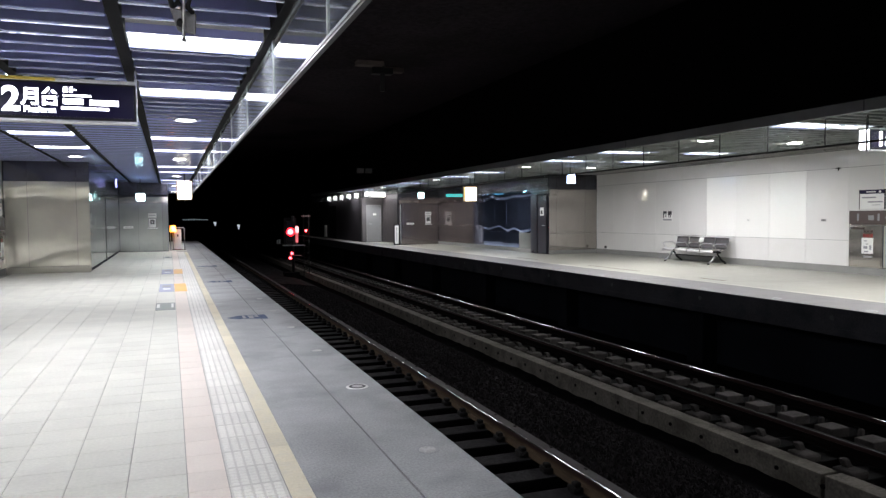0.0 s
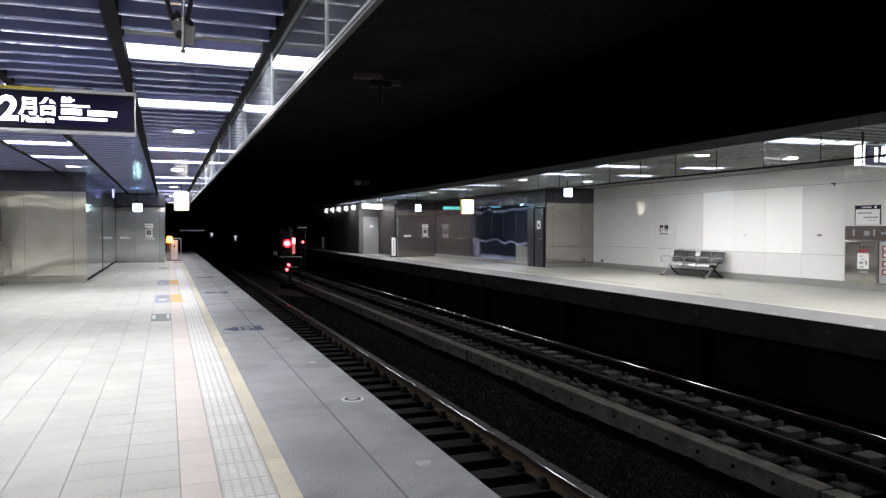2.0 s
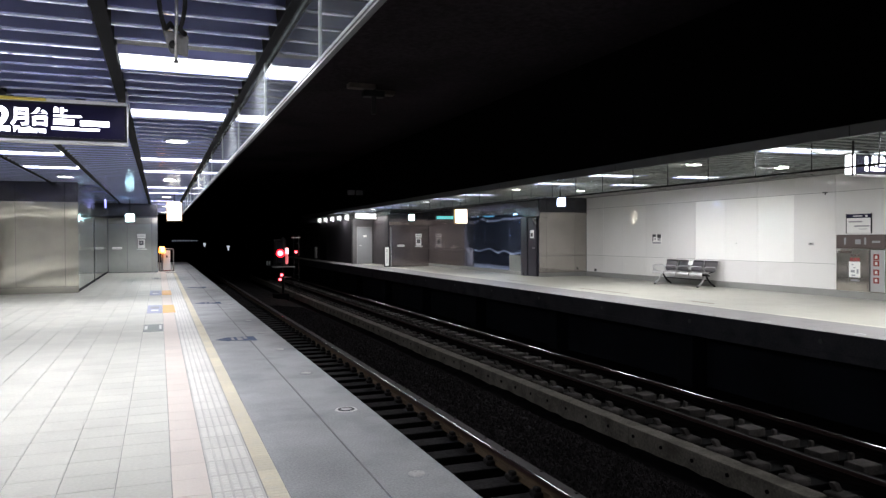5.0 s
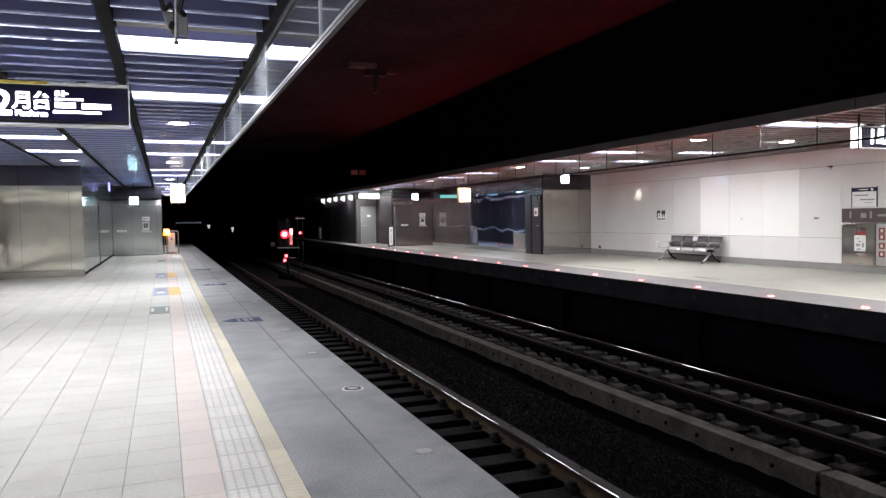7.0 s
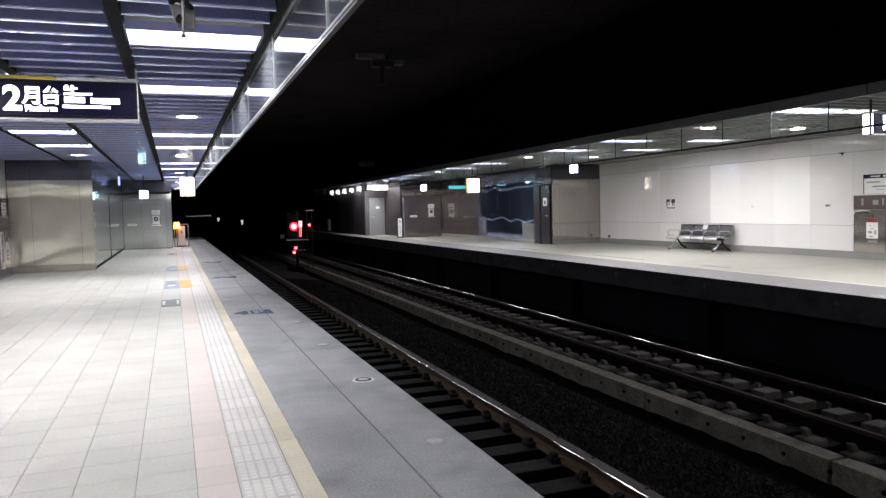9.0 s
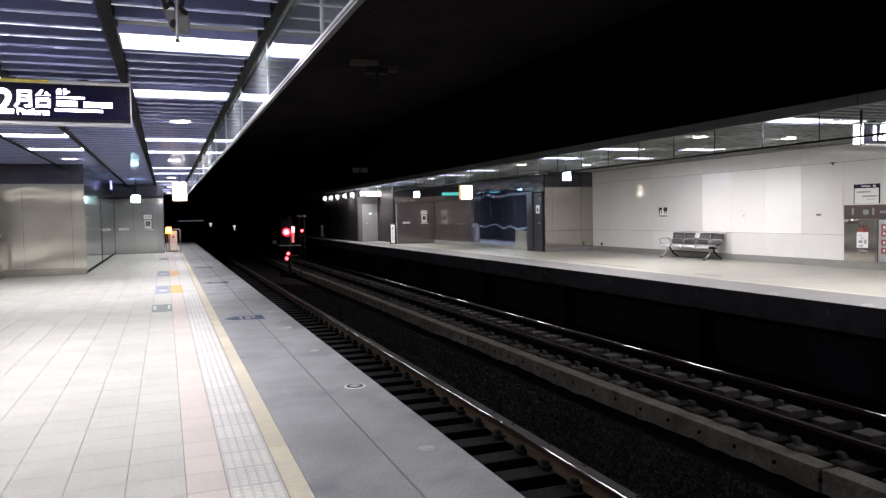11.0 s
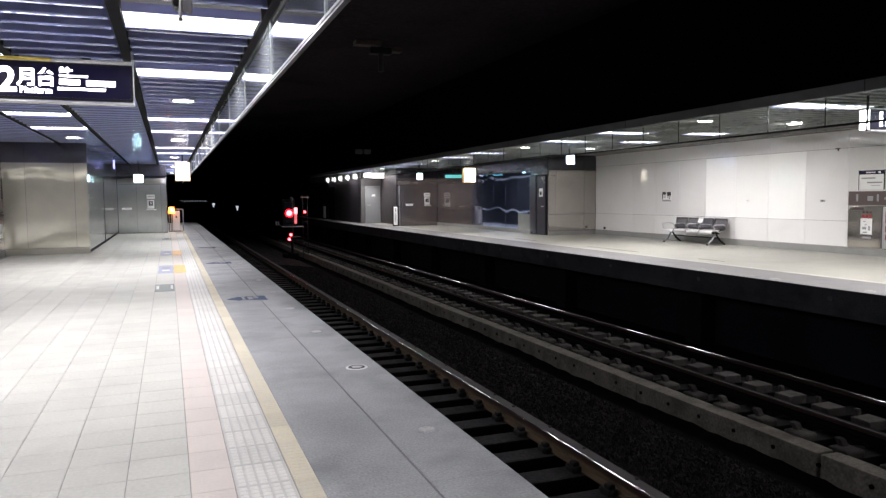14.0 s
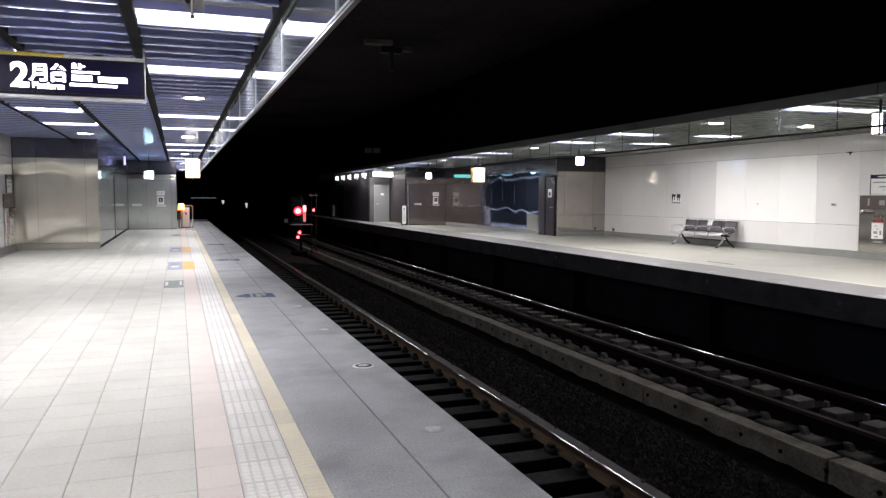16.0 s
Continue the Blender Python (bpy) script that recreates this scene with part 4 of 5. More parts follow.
# ---- hanging lit boxes and displays ----
def light_box(name, x0, x1, y, z0, z1, top, face, frame_mat, label, deep=0.16, rim=0.035):
    top = 3.142 if x0 < 5 else 3.122
    t = thing(name, ((x0 + x1) / 2, y, z0), label, "light box")
    h, H = (x1 - x0) / 2, z1 - z0
    part("case", boxed(-h, h, 0, deep, 0, H, 0.008), frame_mat, t)
    part("lit_face", boxed(-h + rim, h - rim, -0.006, -0.0005, rim, H - rim), face, t)
    if top:
        part("hanger", tube(bmesh.new(), (0, deep / 2, H - 0.002), (0, deep / 2, top - z0), 0.018), M["black_metal"], t)
        part("ceiling_plate", boxed(-0.07, 0.07, deep / 2 - 0.05, deep / 2 + 0.05, top - z0 - 0.012, top - z0 + 0.006, 0.003), M["black_metal"], t)
    return t


M["pink_glow"] = glow("indicator_light", (1.0, 0.42, 0.46), 2.2)
M["signal_low"] = glow("indicator_low_light", (1.0, 0.10, 0.13), 0.75)
M["gold"] = surface("ochre_metal_frame", (0.32, 0.21, 0.08), 0.4, vary=0.1, bump=0.03)
light_box("hanging_light_box", 0.24, 0.735, 26.0, 2.03, 2.68, ZC, M["box_light"], M["gold"], "hanging square white light box with an ochre frame")
light_box("hanging_light_box", 10.68, 11.19, 26.0, 1.98, 2.55, ZF, M["box_light"], M["gold"], "hanging square white light box with an ochre frame")
light_box("info_display", -1.18, -0.86, 30.0, 2.09, 2.38, ZC, M["cyan"], M["black_metal"], "small hanging screen glowing pale cyan", 0.1, 0.008)
light_box("info_display", 10.13, 10.39, 30.0, 2.2, 2.46, ZF, M["cyan"], M["black_metal"], "small hanging screen glowing pale cyan", 0.1, 0.008)
light_box("info_display", 11.68, 11.97, 20.0, 2.42, 2.71, ZF, M["blue_white"], M["black_metal"], "small hanging box glowing blue white", 0.12, 0.008)
# teal box added in place of a teal reflection along the steel
light_box("glow_box", 11.42, 12.22, 30.0, 2.26, 2.41, ZF, M["teal"], M["black_metal"], "long hanging box glowing teal, for a reflection", 0.08, 0.012)
light_box("glow_box", -1.78, -1.71, 28.2, 2.52, 2.84, ZC, M["violet"], M["black_metal"], "narrow hanging lamp glowing violet blue", 0.05, 0.006)

# ---- row of wall lamps at the far platform end ----
for i in range(5):
    y = 40.75 + 1.9 * i
    t = thing("wall_lamp", (10.17, y, 2.63), "round white bulkhead lamp on the end wall", "wall lamp", "wall lamps at the platform end")
    part("base", tube(bmesh.new(), (-0.001, 0, 0), (-0.06, 0, 0), 0.15, 16), M["grey_metal"], t)
    part("lens", tube(bmesh.new(), (-0.06, 0, 0), (-0.24, 0, 0), 0.165, 16, 0.12), M["warm_white"], t)
t = thing("hanging_strip_lamp", (10.8, 39.4, 2.53), "bright white strip lamp hanging before the service door", "ceiling lamp")
part("lit_tube", boxed(-0.62, 0.62, -0.05, 0.05, 0.0, 0.27, 0.04), M["warm_white"], t)
part("housing", boxed(-0.6, 0.6, -0.06, 0.06, 0.272, 0.36, 0.01), M["grey_metal"], t)
part("hanger", tube(bmesh.new(), (0, 0, 0.34), (0, 0, 0.78), 0.02), M["black_metal"], t)
part("bracket", boxed(-0.18, 0.18, -0.1, 0.1, -0.1, -0.002, 0.03), M["black_metal"], t)
t = thing("notice_stand", (10.1, 50.0, 0), "small upright white board by the end wall", "sign")
part("board", boxed(-0.06, 0.05, -0.25, 0.25, 0.08, 0.86, 0.01), M["paper"], t)
part("foot", boxed(-0.06, 0.05, -0.28, 0.28, 0.0, 0.079, 0.008), M["black_metal"], t)
t = thing("loudspeaker_pair", (9.0, 35.0, 3.58), "pair of dusty grey boxes on a bracket over the track", "loudspeaker")
for x in (-0.3, 0.12):
    part("speaker_box", boxed(x, x + 0.32, 0, 0.25, 0, 0.22, 0.02), M["dim_grey"], t)
part("rail", boxed(-0.35, 0.622, 0.1, 0.14, 0.221, 0.27), M["black_metal"], t)


# a lit beam under the roof; its light is put into the pale colour
t = thing("cable_tray", (5.55, 19.3, 5.6), "pale beam pieces, lit by their colour, with dark stubs under the roof", "cable tray")
part("tray", boxed(-0.75, -0.02, -0.16, 0.16, -0.10, 0.03, 0.006), M["roof_beam"], t)
part("tray", boxed(0.02, 0.75, 0.5, 0.8, -0.10, 0.03, 0.006), M["roof_beam"], t)
part("stub", tube(bmesh.new(), (0.0, 0.1, 0.03), (0.0, 0.1, -0.75), 0.07, 10), M["black_metal"], t)
part("stub_head", boxed(-0.3, 0.3, 0.02, 0.3, -0.28, -0.101, 0.03), M["black_metal"], t)

# ---- railway signal between the tracks ----
sg = thing("railway_signal", (5.42, 35.2, -1.5), "railway signal showing red, with shelf and ladder", "signal")
part("base", boxed(-0.35, 0.35, -0.3, 0.3, -0.12, 0.3, 0.02), M["sooty"], sg)
part("post", tube(bmesh.new(), (0.12, 0.1, 0.3), (0.12, 0.1, 3.0), 0.07), M["black_metal"], sg)
part("head", boxed(-0.2, 0.16, 0.0, 0.2, 1.75, 2.75, 0.03), M["black_metal"], sg)
part("backboard", boxed(-0.3, 0.3, 0.201, 0.215, 1.6, 2.9, 0.004), M["black_metal"], sg)
# lens made wider than real, its glowing red rim carries the halo
lens = part("red_lens", tube(bmesh.new(), (-0.02, -0.012, 2.23), (-0.02, 0.05, 2.23), 0.2, 24), M["signal_halo"], sg, "lit red signal lens, widened to carry its halo")
part("lens_core", tube(bmesh.new(), (-0.02, -0.022, 2.23), (-0.02, -0.0125, 2.23), 0.125, 24), M["signal_red"], lens, "bright middle of the lens")
for z in (1.95, 2.52):
    part("dark_lens", tube(bmesh.new(), (-0.02, -0.008, z), (-0.02, 0.05, z), 0.1, 20), M["navy"], sg)
part("hood", tube(bmesh.new(), (-0.02, 0.0, 2.23), (-0.07, -0.45, 2.23), 0.215, 20, caps=False), M["black_metal"], sg)
ind = part("indicator", boxed(0.2, 0.33, -0.16, -0.12, 1.72, 2.5, 0.018), M["signal_low"], sg, "lit pale pink upright indicator")
part("indicator_head", boxed(0.19, 0.35, -0.175, -0.161, 2.2, 2.48, 0.005), M["pink_glow"], ind, "brightest upper part of the indicator")
part("shelf", boxed(-0.38, 0.62, -0.35, 0.25, 1.56, 1.6, 0.006), M["grey_metal"], sg)
for x in (0.62, 0.86):
    part("ladder_rail", tube(bmesh.new(), (x, 0, 0.0), (x, 0, 3.1), 0.018, 8), M["black_metal"], sg)
for i in range(9):
    part("rung", tube(bmesh.new(), (0.62, 0, 0.3 + 0.3 * i), (0.86, 0, 0.3 + 0.3 * i), 0.012, 8), M["black_metal"], sg)
# small red reflections of the lens, added as glowing discs
for x, z in ((0.02, 1.2), (-0.06, 0.98)):
    part("glint_disc", tube(bmesh.new(), (x, -0.2, z), (x, -0.1, z), 0.065, 14), M["signal_dim"], sg, "small glowing disc for a red reflection")
    part("glint_case", boxed(x - 0.1, x + 0.1, -0.099, 0.06, z - 0.1, z + 0.1, 0.01), M["black_metal"], sg)
part("glint_arm", boxed(-0.1, 0.5, 0.0, 0.05, 1.07, 1.1), M["grey_metal"], sg)
part("glint_disc", tube(bmesh.new(), (0.72, -0.08, 2.28), (0.72, -0.03, 2.28), 0.06, 14), M["signal_dim"], sg, "small glowing disc for a red reflection")
# bar with a faint glow of its own in place of red glints
part("glint_bar", boxed(0.5, 0.95, -0.05, 0.0, 2.965, 3.0), M["signal_glint"], sg)
for x in (-0.66, -0.56):
    part("junction_box", boxed(x, x + 0.05, -0.1, 0.1, 1.68, 1.86, 0.008), M["dim_grey"], sg)
part("junction_arm", boxed(-0.66, 0.12, 0.0, 0.04, 1.64, 1.679), M["black_metal"], sg)

# ---- control cabinet, amber lamp and hoop at the platform end ----
cb = thing("control_cabinet", (0.32, 34.7, 0), "narrow white control cabinet behind a hoop rail", "cabinet")
part("body", boxed(-0.15, 0.15, 0, 0.3, 0.04, 0.92, 0.012), M["white_paint"], cb)
part("plinth", boxed(-0.17, 0.17, -0.01, 0.31, 0, 0.039), M["red"], cb)
part("emblem", boxed(-0.03, 0.03, -0.006, -0.001, 0.6, 0.7), M["ink"], cb)
hp = thing("hoop_rail", (0.3, 34.5, 0), "grey tubular hoop rail on the platform", "rail")
part("hoop", pipe([(-0.28, 0, 0), (-0.28, 0, 0.95), (-0.25, 0, 1.0), (0.25, 0, 1.0), (0.3, 0, 0.95), (0.3, 0, 0)], 0.022), M["grey_metal"], hp)
part("foot_rail", boxed(-0.3, 0.33, -0.02, 0.02, 0, 0.03), M["brown"], hp)
al = thing("warning_beacon", (0.12, 34.42, 0), "amber warning lamp on a short post, lit", "lamp")
part("post", tube(bmesh.new(), (0, 0, 0), (0, 0, 0.82), 0.03), M["grey_metal"], al)
part("lens", tube(bmesh.new(), (0, 0, 0.82), (0, 0, 1.1), 0.15, 16, 0.11), M["amber"], al, "lit amber lens")
part("bulb", tube(bmesh.new(), (0.03, -0.16, 0.88), (0.03, -0.13, 1.02), 0.055, 12), M["amber_core"], al, "bright yellow bulb")
part("cap", tube(bmesh.new(), (0, 0, 1.101), (0, 0, 1.13), 0.1, 16), M["black_metal"], al)

# ---- upright white sign stand on the opposite platform ----
st = thing("sign_stand", (10.66, 34.87, 0), "upright white information stand with a dark frame", "sign")
part("frame", boxed(-0.17, 0.16, 0, 0.1, 0, 1.02, 0.008), M["black_metal"], st)
part("face", boxed(-0.14, 0.06, -0.006, -0.001, 0.06, 0.97), M["white_paint"], st)
part("symbol", boxed(-0.06, -0.02, -0.01, -0.0065, 0.72, 0.88), M["ink"], st)
part("text_bar", boxed(-0.055, -0.025, -0.01, -0.0065, 0.2, 0.66), M["grey_ink"], st)
part("edge_post", boxed(0.163, 0.2, 0.02, 0.08, 0, 2.02, 0.004), M["alu"], st)


# ---- bench on the opposite platform ----
def rounded_sheet(w, d, h, wave=0.0):
    """A pressed steel seat sheet with a rolled front, w along y, d along x."""
    bm = bmesh.new()
    n, m = 8, 10
    g = []
    for i in range(n + 1):
        row = []
        u = i / n
        for j in range(m + 1):
            s = j / m
            z = 0.035 * (2 * u - 1) ** 2 - 0.05 * max(0, 0.15 - u) / 0.15 * 0.6 + 0.012 * abs(2 * s - 1) ** 6
            row.append(bm.verts.new((u * d, (s - 0.5) * w, z)))
        g.append(row)
    faces = []
    for i in range(n):
        for j in range(m):
            f = bm.faces.new((g[i][j], g[i + 1][j], g[i + 1][j + 1], g[i][j + 1]))
            f.smooth = True
            faces.append(f)
    bmesh.ops.solidify(bm, geom=faces, thickness=h)
    return bm


# Seats paler than the backs: the light they reflect is in the colour.
M["seat"] = surface("perforated_steel_seat", (0.66, 0.64, 0.65), 0.38, metal=0.35, vary=0.12, fine=180, bump=0.5)
M["seat_back"] = surface("perforated_steel_back", (0.27, 0.255, 0.27), 0.42, metal=0.7, vary=0.15, fine=180, bump=0.5)
bench = thing("waiting_bench", (14.2, 17.42, 0), "four-seat perforated steel waiting bench with armrests", "bench")
for i in range(4):
    yy = -0.84 + 0.56 * i
    s = part("seat", rounded_sheet(0.535, 0.46, 0.006), M["seat"], bench)
    s.matrix_basis = pose(0.0, yy, 0.405, 0, 4, 0)
    bm = bmesh.new()
    edge = [(0.0, 0.0), (-0.028, -0.012), (-0.042, -0.045), (-0.036, -0.085), (-0.026, -0.085), (-0.03, -0.045), (-0.02, -0.02), (0.0, -0.01)]
    ra = [bm.verts.new((x, -0.262, z)) for x, z in edge]
    rb = [bm.verts.new((x, 0.262, z)) for x, z in edge]
    for k in range(8):
        bm.faces.new((ra[k], ra[(k + 1) % 8], rb[(k + 1) % 8], rb[k])).smooth = True
    bm.faces.new(ra), bm.faces.new(rb[::-1])
    bmesh.ops.recalc_face_normals(bm, faces=bm.faces[:])
    part("rolled_front", bm, M["seat"], s)
    b = part("backrest", rounded_sheet(0.535, 0.33, 0.006), M["seat_back"], bench)
    b.matrix_basis = pose(0.46, yy, 0.42, 0, -70, 0)
part("beam", boxed(0.2, 0.27, -1.1, 1.1, 0.31, 0.37, 0.01), M["black_metal"], bench)
part("lower_bar", pipe([(0.3, -0.95, 0.2), (0.3, 0.95, 0.2)], 0.016), M["black_metal"], bench)
for yy in (-0.95, 0.95):
    leg = part("leg", pipe([(-0.05, yy, 0.03), (0.1, yy, 0.13), (0.235, yy, 0.33)], 0.024), M["alu"], bench)
    part("leg", pipe([(0.235, yy, 0.33), (0.4, yy, 0.12), (0.55, yy, 0.03)], 0.024), M["black_metal"], bench)
    for x in (-0.05, 0.55):
        part("foot", tube(bmesh.new(), (x, yy, 0), (x, yy, 0.03), 0.032, 10), M["black_metal"], bench)
for yy in (-1.12, -0.56, 0.0, 0.56, 1.12):
    part("armrest", pipe([(0.24, yy, 0.36), (0.08, yy, 0.42), (0.0, yy, 0.54), (0.1, yy, 0.58), (0.40, yy, 0.57), (0.45, yy, 0.48)], 0.012), M["alu"], bench)
part("back_rail", boxed(0.562, 0.592, -1.12, 1.12, 0.73, 0.752, 0.006), M["alu"], bench)
for yy in (-0.95, 0.0, 0.95):
    part("back_post", pipe([(0.25, yy, 0.36), (0.49, yy, 0.42), (0.59, yy, 0.73)], 0.018), M["black_metal"], bench)
nt = part("notice", boxed(0, 0.004, -0.1, 0.1, 0.0, 0.16), M["paper"], bench, "white paper notice on the backrest")
nt.matrix_basis = pose(0.485, 0.0, 0.60, 0, 20, 0)


# ---- hydrant cabinets and notice boards ----
def notice_board(x, y, face, label):
    """face: 1 looks towards +x, -1 towards -x."""
    t = thing("notice_board", (x, y, 1.51), label, "notice board", "notice boards above the hydrant cabinets")
    w, hh = 0.31, 0.43
    e = sorted((0, face * 0.02))
    part("board", boxed(e[0], e[1], -w, w, 0, hh, 0.004), M["paper"], t)
    a = sorted((face * 0.0205, face * 0.024))
    part("header", boxed(a[0], a[1], -w, w, hh - 0.09, hh), M["navy"], t)
    part("emblem", boxed(*sorted((face * 0.0245, face * 0.027)), -0.2 * -face - 0.03, -0.2 * -face + 0.03, hh - 0.07, hh - 0.025), M["paper"], t)
    part("header_bar", boxed(*sorted((face * 0.0245, face * 0.027)), -0.1, 0.14, hh - 0.058, hh - 0.035), M["paper"], t)
    for y0, y1, z in ((-0.1, 0.25, 0.24), (-0.27, 0.1, 0.14), (-0.22, 0.0, 0.08)):
        part("text_bar", boxed(a[0], a[1], y0, y1, z, z + (0.03 if z > 0.1 else 0.012)), M["grey_ink"], t)
    for y0, y1, z0, z1 in ((-w - 0.012, -w, -0.01, hh + 0.01), (w, w + 0.012, -0.01, hh + 0.01)):
        part("frame", boxed(*sorted((0, face * 0.028)), y0, y1, z0, z1), M["black_metal"], t)
    return t


def hydrant_cabinet(x, y, face, label):
    """Recessed steel cabinet, y is its middle; face as above, its hinge end towards +y."""
    t = thing("hydrant_cabinet", (x, y, 0.0), label, "cabinet", "hydrant cabinets")
    w = 0.62

    def slab(name, d0, d1, y0, y1, z0, z1, mat, lab="", bevel=0.0, parent=None):
        return part(name, boxed(*sorted((face * d0, face * d1)), y0, y1, z0, z1, bevel), mat, parent or t, lab)

    slab("body", 0.0, 0.03, -w, w, 0.17, 1.145, M["steel"], bevel=0.004)
    hd = slab("header", 0.0, 0.035, -w, w, 1.15, 1.47, M["brown"], "dark brown header with pictograms", 0.005)
    for y0, y1, z0, z1 in ((0.36, 0.41, 1.24, 1.4), (-0.02, 0.12, 1.25, 1.36), (-0.16, -0.11, 1.24, 1.4), (-0.5, -0.3, 1.28, 1.33)):
        slab("pictogram", 0.0355, 0.038, y0, y1, z0, z1, M["grey_ink"], parent=hd)
    door = slab("door", 0.0305, 0.045, -0.2, 0.6, 0.2, 1.12, M["steel"], bevel=0.004)
    slab("sticker", 0.0455, 0.048, 0.2, 0.57, 1.04, 1.1, M["brown"], parent=door)
    slab("label", 0.0455, 0.048, 0.5, 0.58, 1.045, 1.11, M["paper"], parent=door)
    for i in range(3):
        slab("sticker", 0.0455, 0.048, -0.01 + 0.09 * i, 0.06 + 0.09 * i, 0.86, 0.94, M["red"], parent=door)
        slab("text_bar", 0.0455, 0.048, -0.01 + 0.09 * i, 0.05 + 0.09 * i, 0.97, 1.02, M["brown"], parent=door)
    slab("poster", 0.0455, 0.049, -0.02, 0.27, 0.49, 0.85, M["paper"], "white instruction poster", parent=door)
    for y0, y1, z0, z1 in ((0.1, 0.16, 0.7, 0.72), (0.12, 0.22, 0.6, 0.66), (0.02, 0.07, 0.58, 0.68), (0.1, 0.2, 0.52, 0.55), (0.14, 0.2, 0.77, 0.79)):
        slab("poster_bar", 0.0495, 0.051, y0, y1, z0, z1, M["grey_ink"], parent=door)
    slab("text_bar", 0.0455, 0.048, 0.0, 0.22, 0.4, 0.44, M["grey_ink"], parent=door)
    # no real opening: the gap's dark is a flat black strip
    slab("gap", 0.0305, 0.033, -0.275, -0.235, 0.19, 1.12, M["ink"])
    pillar = slab("pillar", 0.0305, 0.06, -0.61, -0.285, 0.19, 1.12, M["alu"], bevel=0.006)
    for z in (0.38, 0.56, 0.76, 0.9):
        slab("red_plate", 0.0605, 0.066, -0.5, -0.36, z, z + 0.13, M["red"], parent=pillar)
        slab("plate_bar", 0.0665, 0.068, -0.46, -0.4, z + 0.03, z + 0.1, M["paper"], parent=pillar)
    return t


notice_board(14.9, 12.0, -1, "white notice board with a dark header above a cabinet")
hydrant_cabinet(14.9, 11.95, -1, "stainless hydrant cabinet with brown header and red plates")
notice_board(-4.02, 21.05, 1, "white notice board with a dark header above a cabinet")
hydrant_cabinet(-4.02, 20.95, 1, "stainless hydrant cabinet with brown header and red plates")

# ---- stickers, posters, outlets on the walls ----
def wall_sign(name, x, y0, y1, z0, z1, label, category, bars, mat="paper"):
    t = thing(name, (x, (y0 + y1) / 2, z0), label, category)
    w = (y1 - y0) / 2
    part("sheet", boxed(-0.004, 0.0, -w, w, 0, z1 - z0), M[mat], t)
    for a, b, c, d, m in bars:
        part("print_bar", boxed(-0.007, -0.0045, -w + a * 2 * w, -w + b * 2 * w, c * (z1 - z0), d * (z1 - z0)), M[m], t)
    return t


wall_sign("wall_sticker", 14.898, 19.0, 19.48, 1.2, 1.53, "white wall sticker with black print", "sticker",
          [(0.56, 0.95, 0.72, 0.98, "ink"), (0.84, 0.95, 0.3, 0.9, "ink"), (0.62, 0.7, 0.4, 0.66, "ink"), (0.05, 0.45, 0.62, 0.98, "ink"), (0.12, 0.2, 0.34, 0.9, "ink"), (0.3, 0.38, 0.36, 0.7, "ink"), (0.05, 0.95, 0.06, 0.24, "grey_ink")])
for y, z, w, hgt, m in ((22.75, 0.2, 0.06, 0.09, "ink"), (22.9, 0.2, 0.0, 0.09, "ink"), (13.3, 1.22, 0.07, 0.06, "grey_metal"), (15.75, 1.22, 0.045, 0.05, "paper")):
    if w:
        t = thing("wall_outlet", (14.898, y, z), "small wall outlet plate", "outlet")
        part("plate", boxed(-0.02, 0, -w, w, 0, hgt, 0.003), M[m], t)
        part("socket", boxed(-0.024, -0.0205, -w * 0.4, w * 0.4, hgt * 0.3, hgt * 0.7), M["ink"], t)
t = thing("wall_camera", (14.88, 12.85, 2.48), "tiny dark bracket on the wall", "bracket")
part("arm", pipe([(0.015, 0, 0), (-0.05, 0, 0.0), (-0.05, 0.08, 0.0)], 0.012), M["black_metal"], t)
part("drop", pipe([(-0.05, 0.0, 0.0), (-0.05, 0.0, -0.06)], 0.014), M["black_metal"], t)


def end_poster(x0, x1, y, z0, z1, label, bars, mat="paper"):
    t = thing("poster", ((x0 + x1) / 2, y, z0), label, "poster")
    part("sheet", boxed(-(x1 - x0) / 2, (x1 - x0) / 2, -0.004, 0, 0, z1 - z0), M[mat], t)
    for a, b, c, d, m in bars:
        part("print_bar", boxed(-(x1 - x0) / 2 + a * (x1 - x0), -(x1 - x0) / 2 + b * (x1 - x0), -0.0075, -0.0045, c * (z1 - z0), d * (z1 - z0)), M[m], t)


for x, y in ((-0.86, 33.598), (12.18, 34.998)):
    end_poster(x, x + 0.33, y, 1.46, 1.65, "white notice sheet on the steel door", [(0.1, 0.9, 0.45, 0.6, "grey_ink")])
    end_poster(x + 0.02, x + 0.3, y, 1.05, 1.42, "white sheet with a dark square symbol", [(0.2, 0.8, 0.35, 0.85, "ink"), (0.38, 0.62, 0.5, 0.72, "paper")])
    end_poster(x - 0.03, x + 0.38, y, 0.99, 1.02, "thin white strip on the steel door", [])
    end_poster(x - 0.98, x - 0.6, y, 1.01, 1.1, "small white plate on the steel door", [(0.1, 0.9, 0.3, 0.6, "grey_ink")])

# ---- hanging camera under the near ceiling ----
cc = thing("hanging_camera", (0.092, 4.6, ZC - 0.02), "hanging grey camera housing with cable loops", "camera")
part("pole", tube(bmesh.new(), (0.02, 0, 0.1), (0.012, 0, -0.43), 0.0095, 10), M["alu"], cc)
part("pole_tip", tube(bmesh.new(), (0.012, 0, -0.43), (0.012, 0, -0.447), 0.014, 10), M["dim_grey"], cc)
bm = bmesh.new()
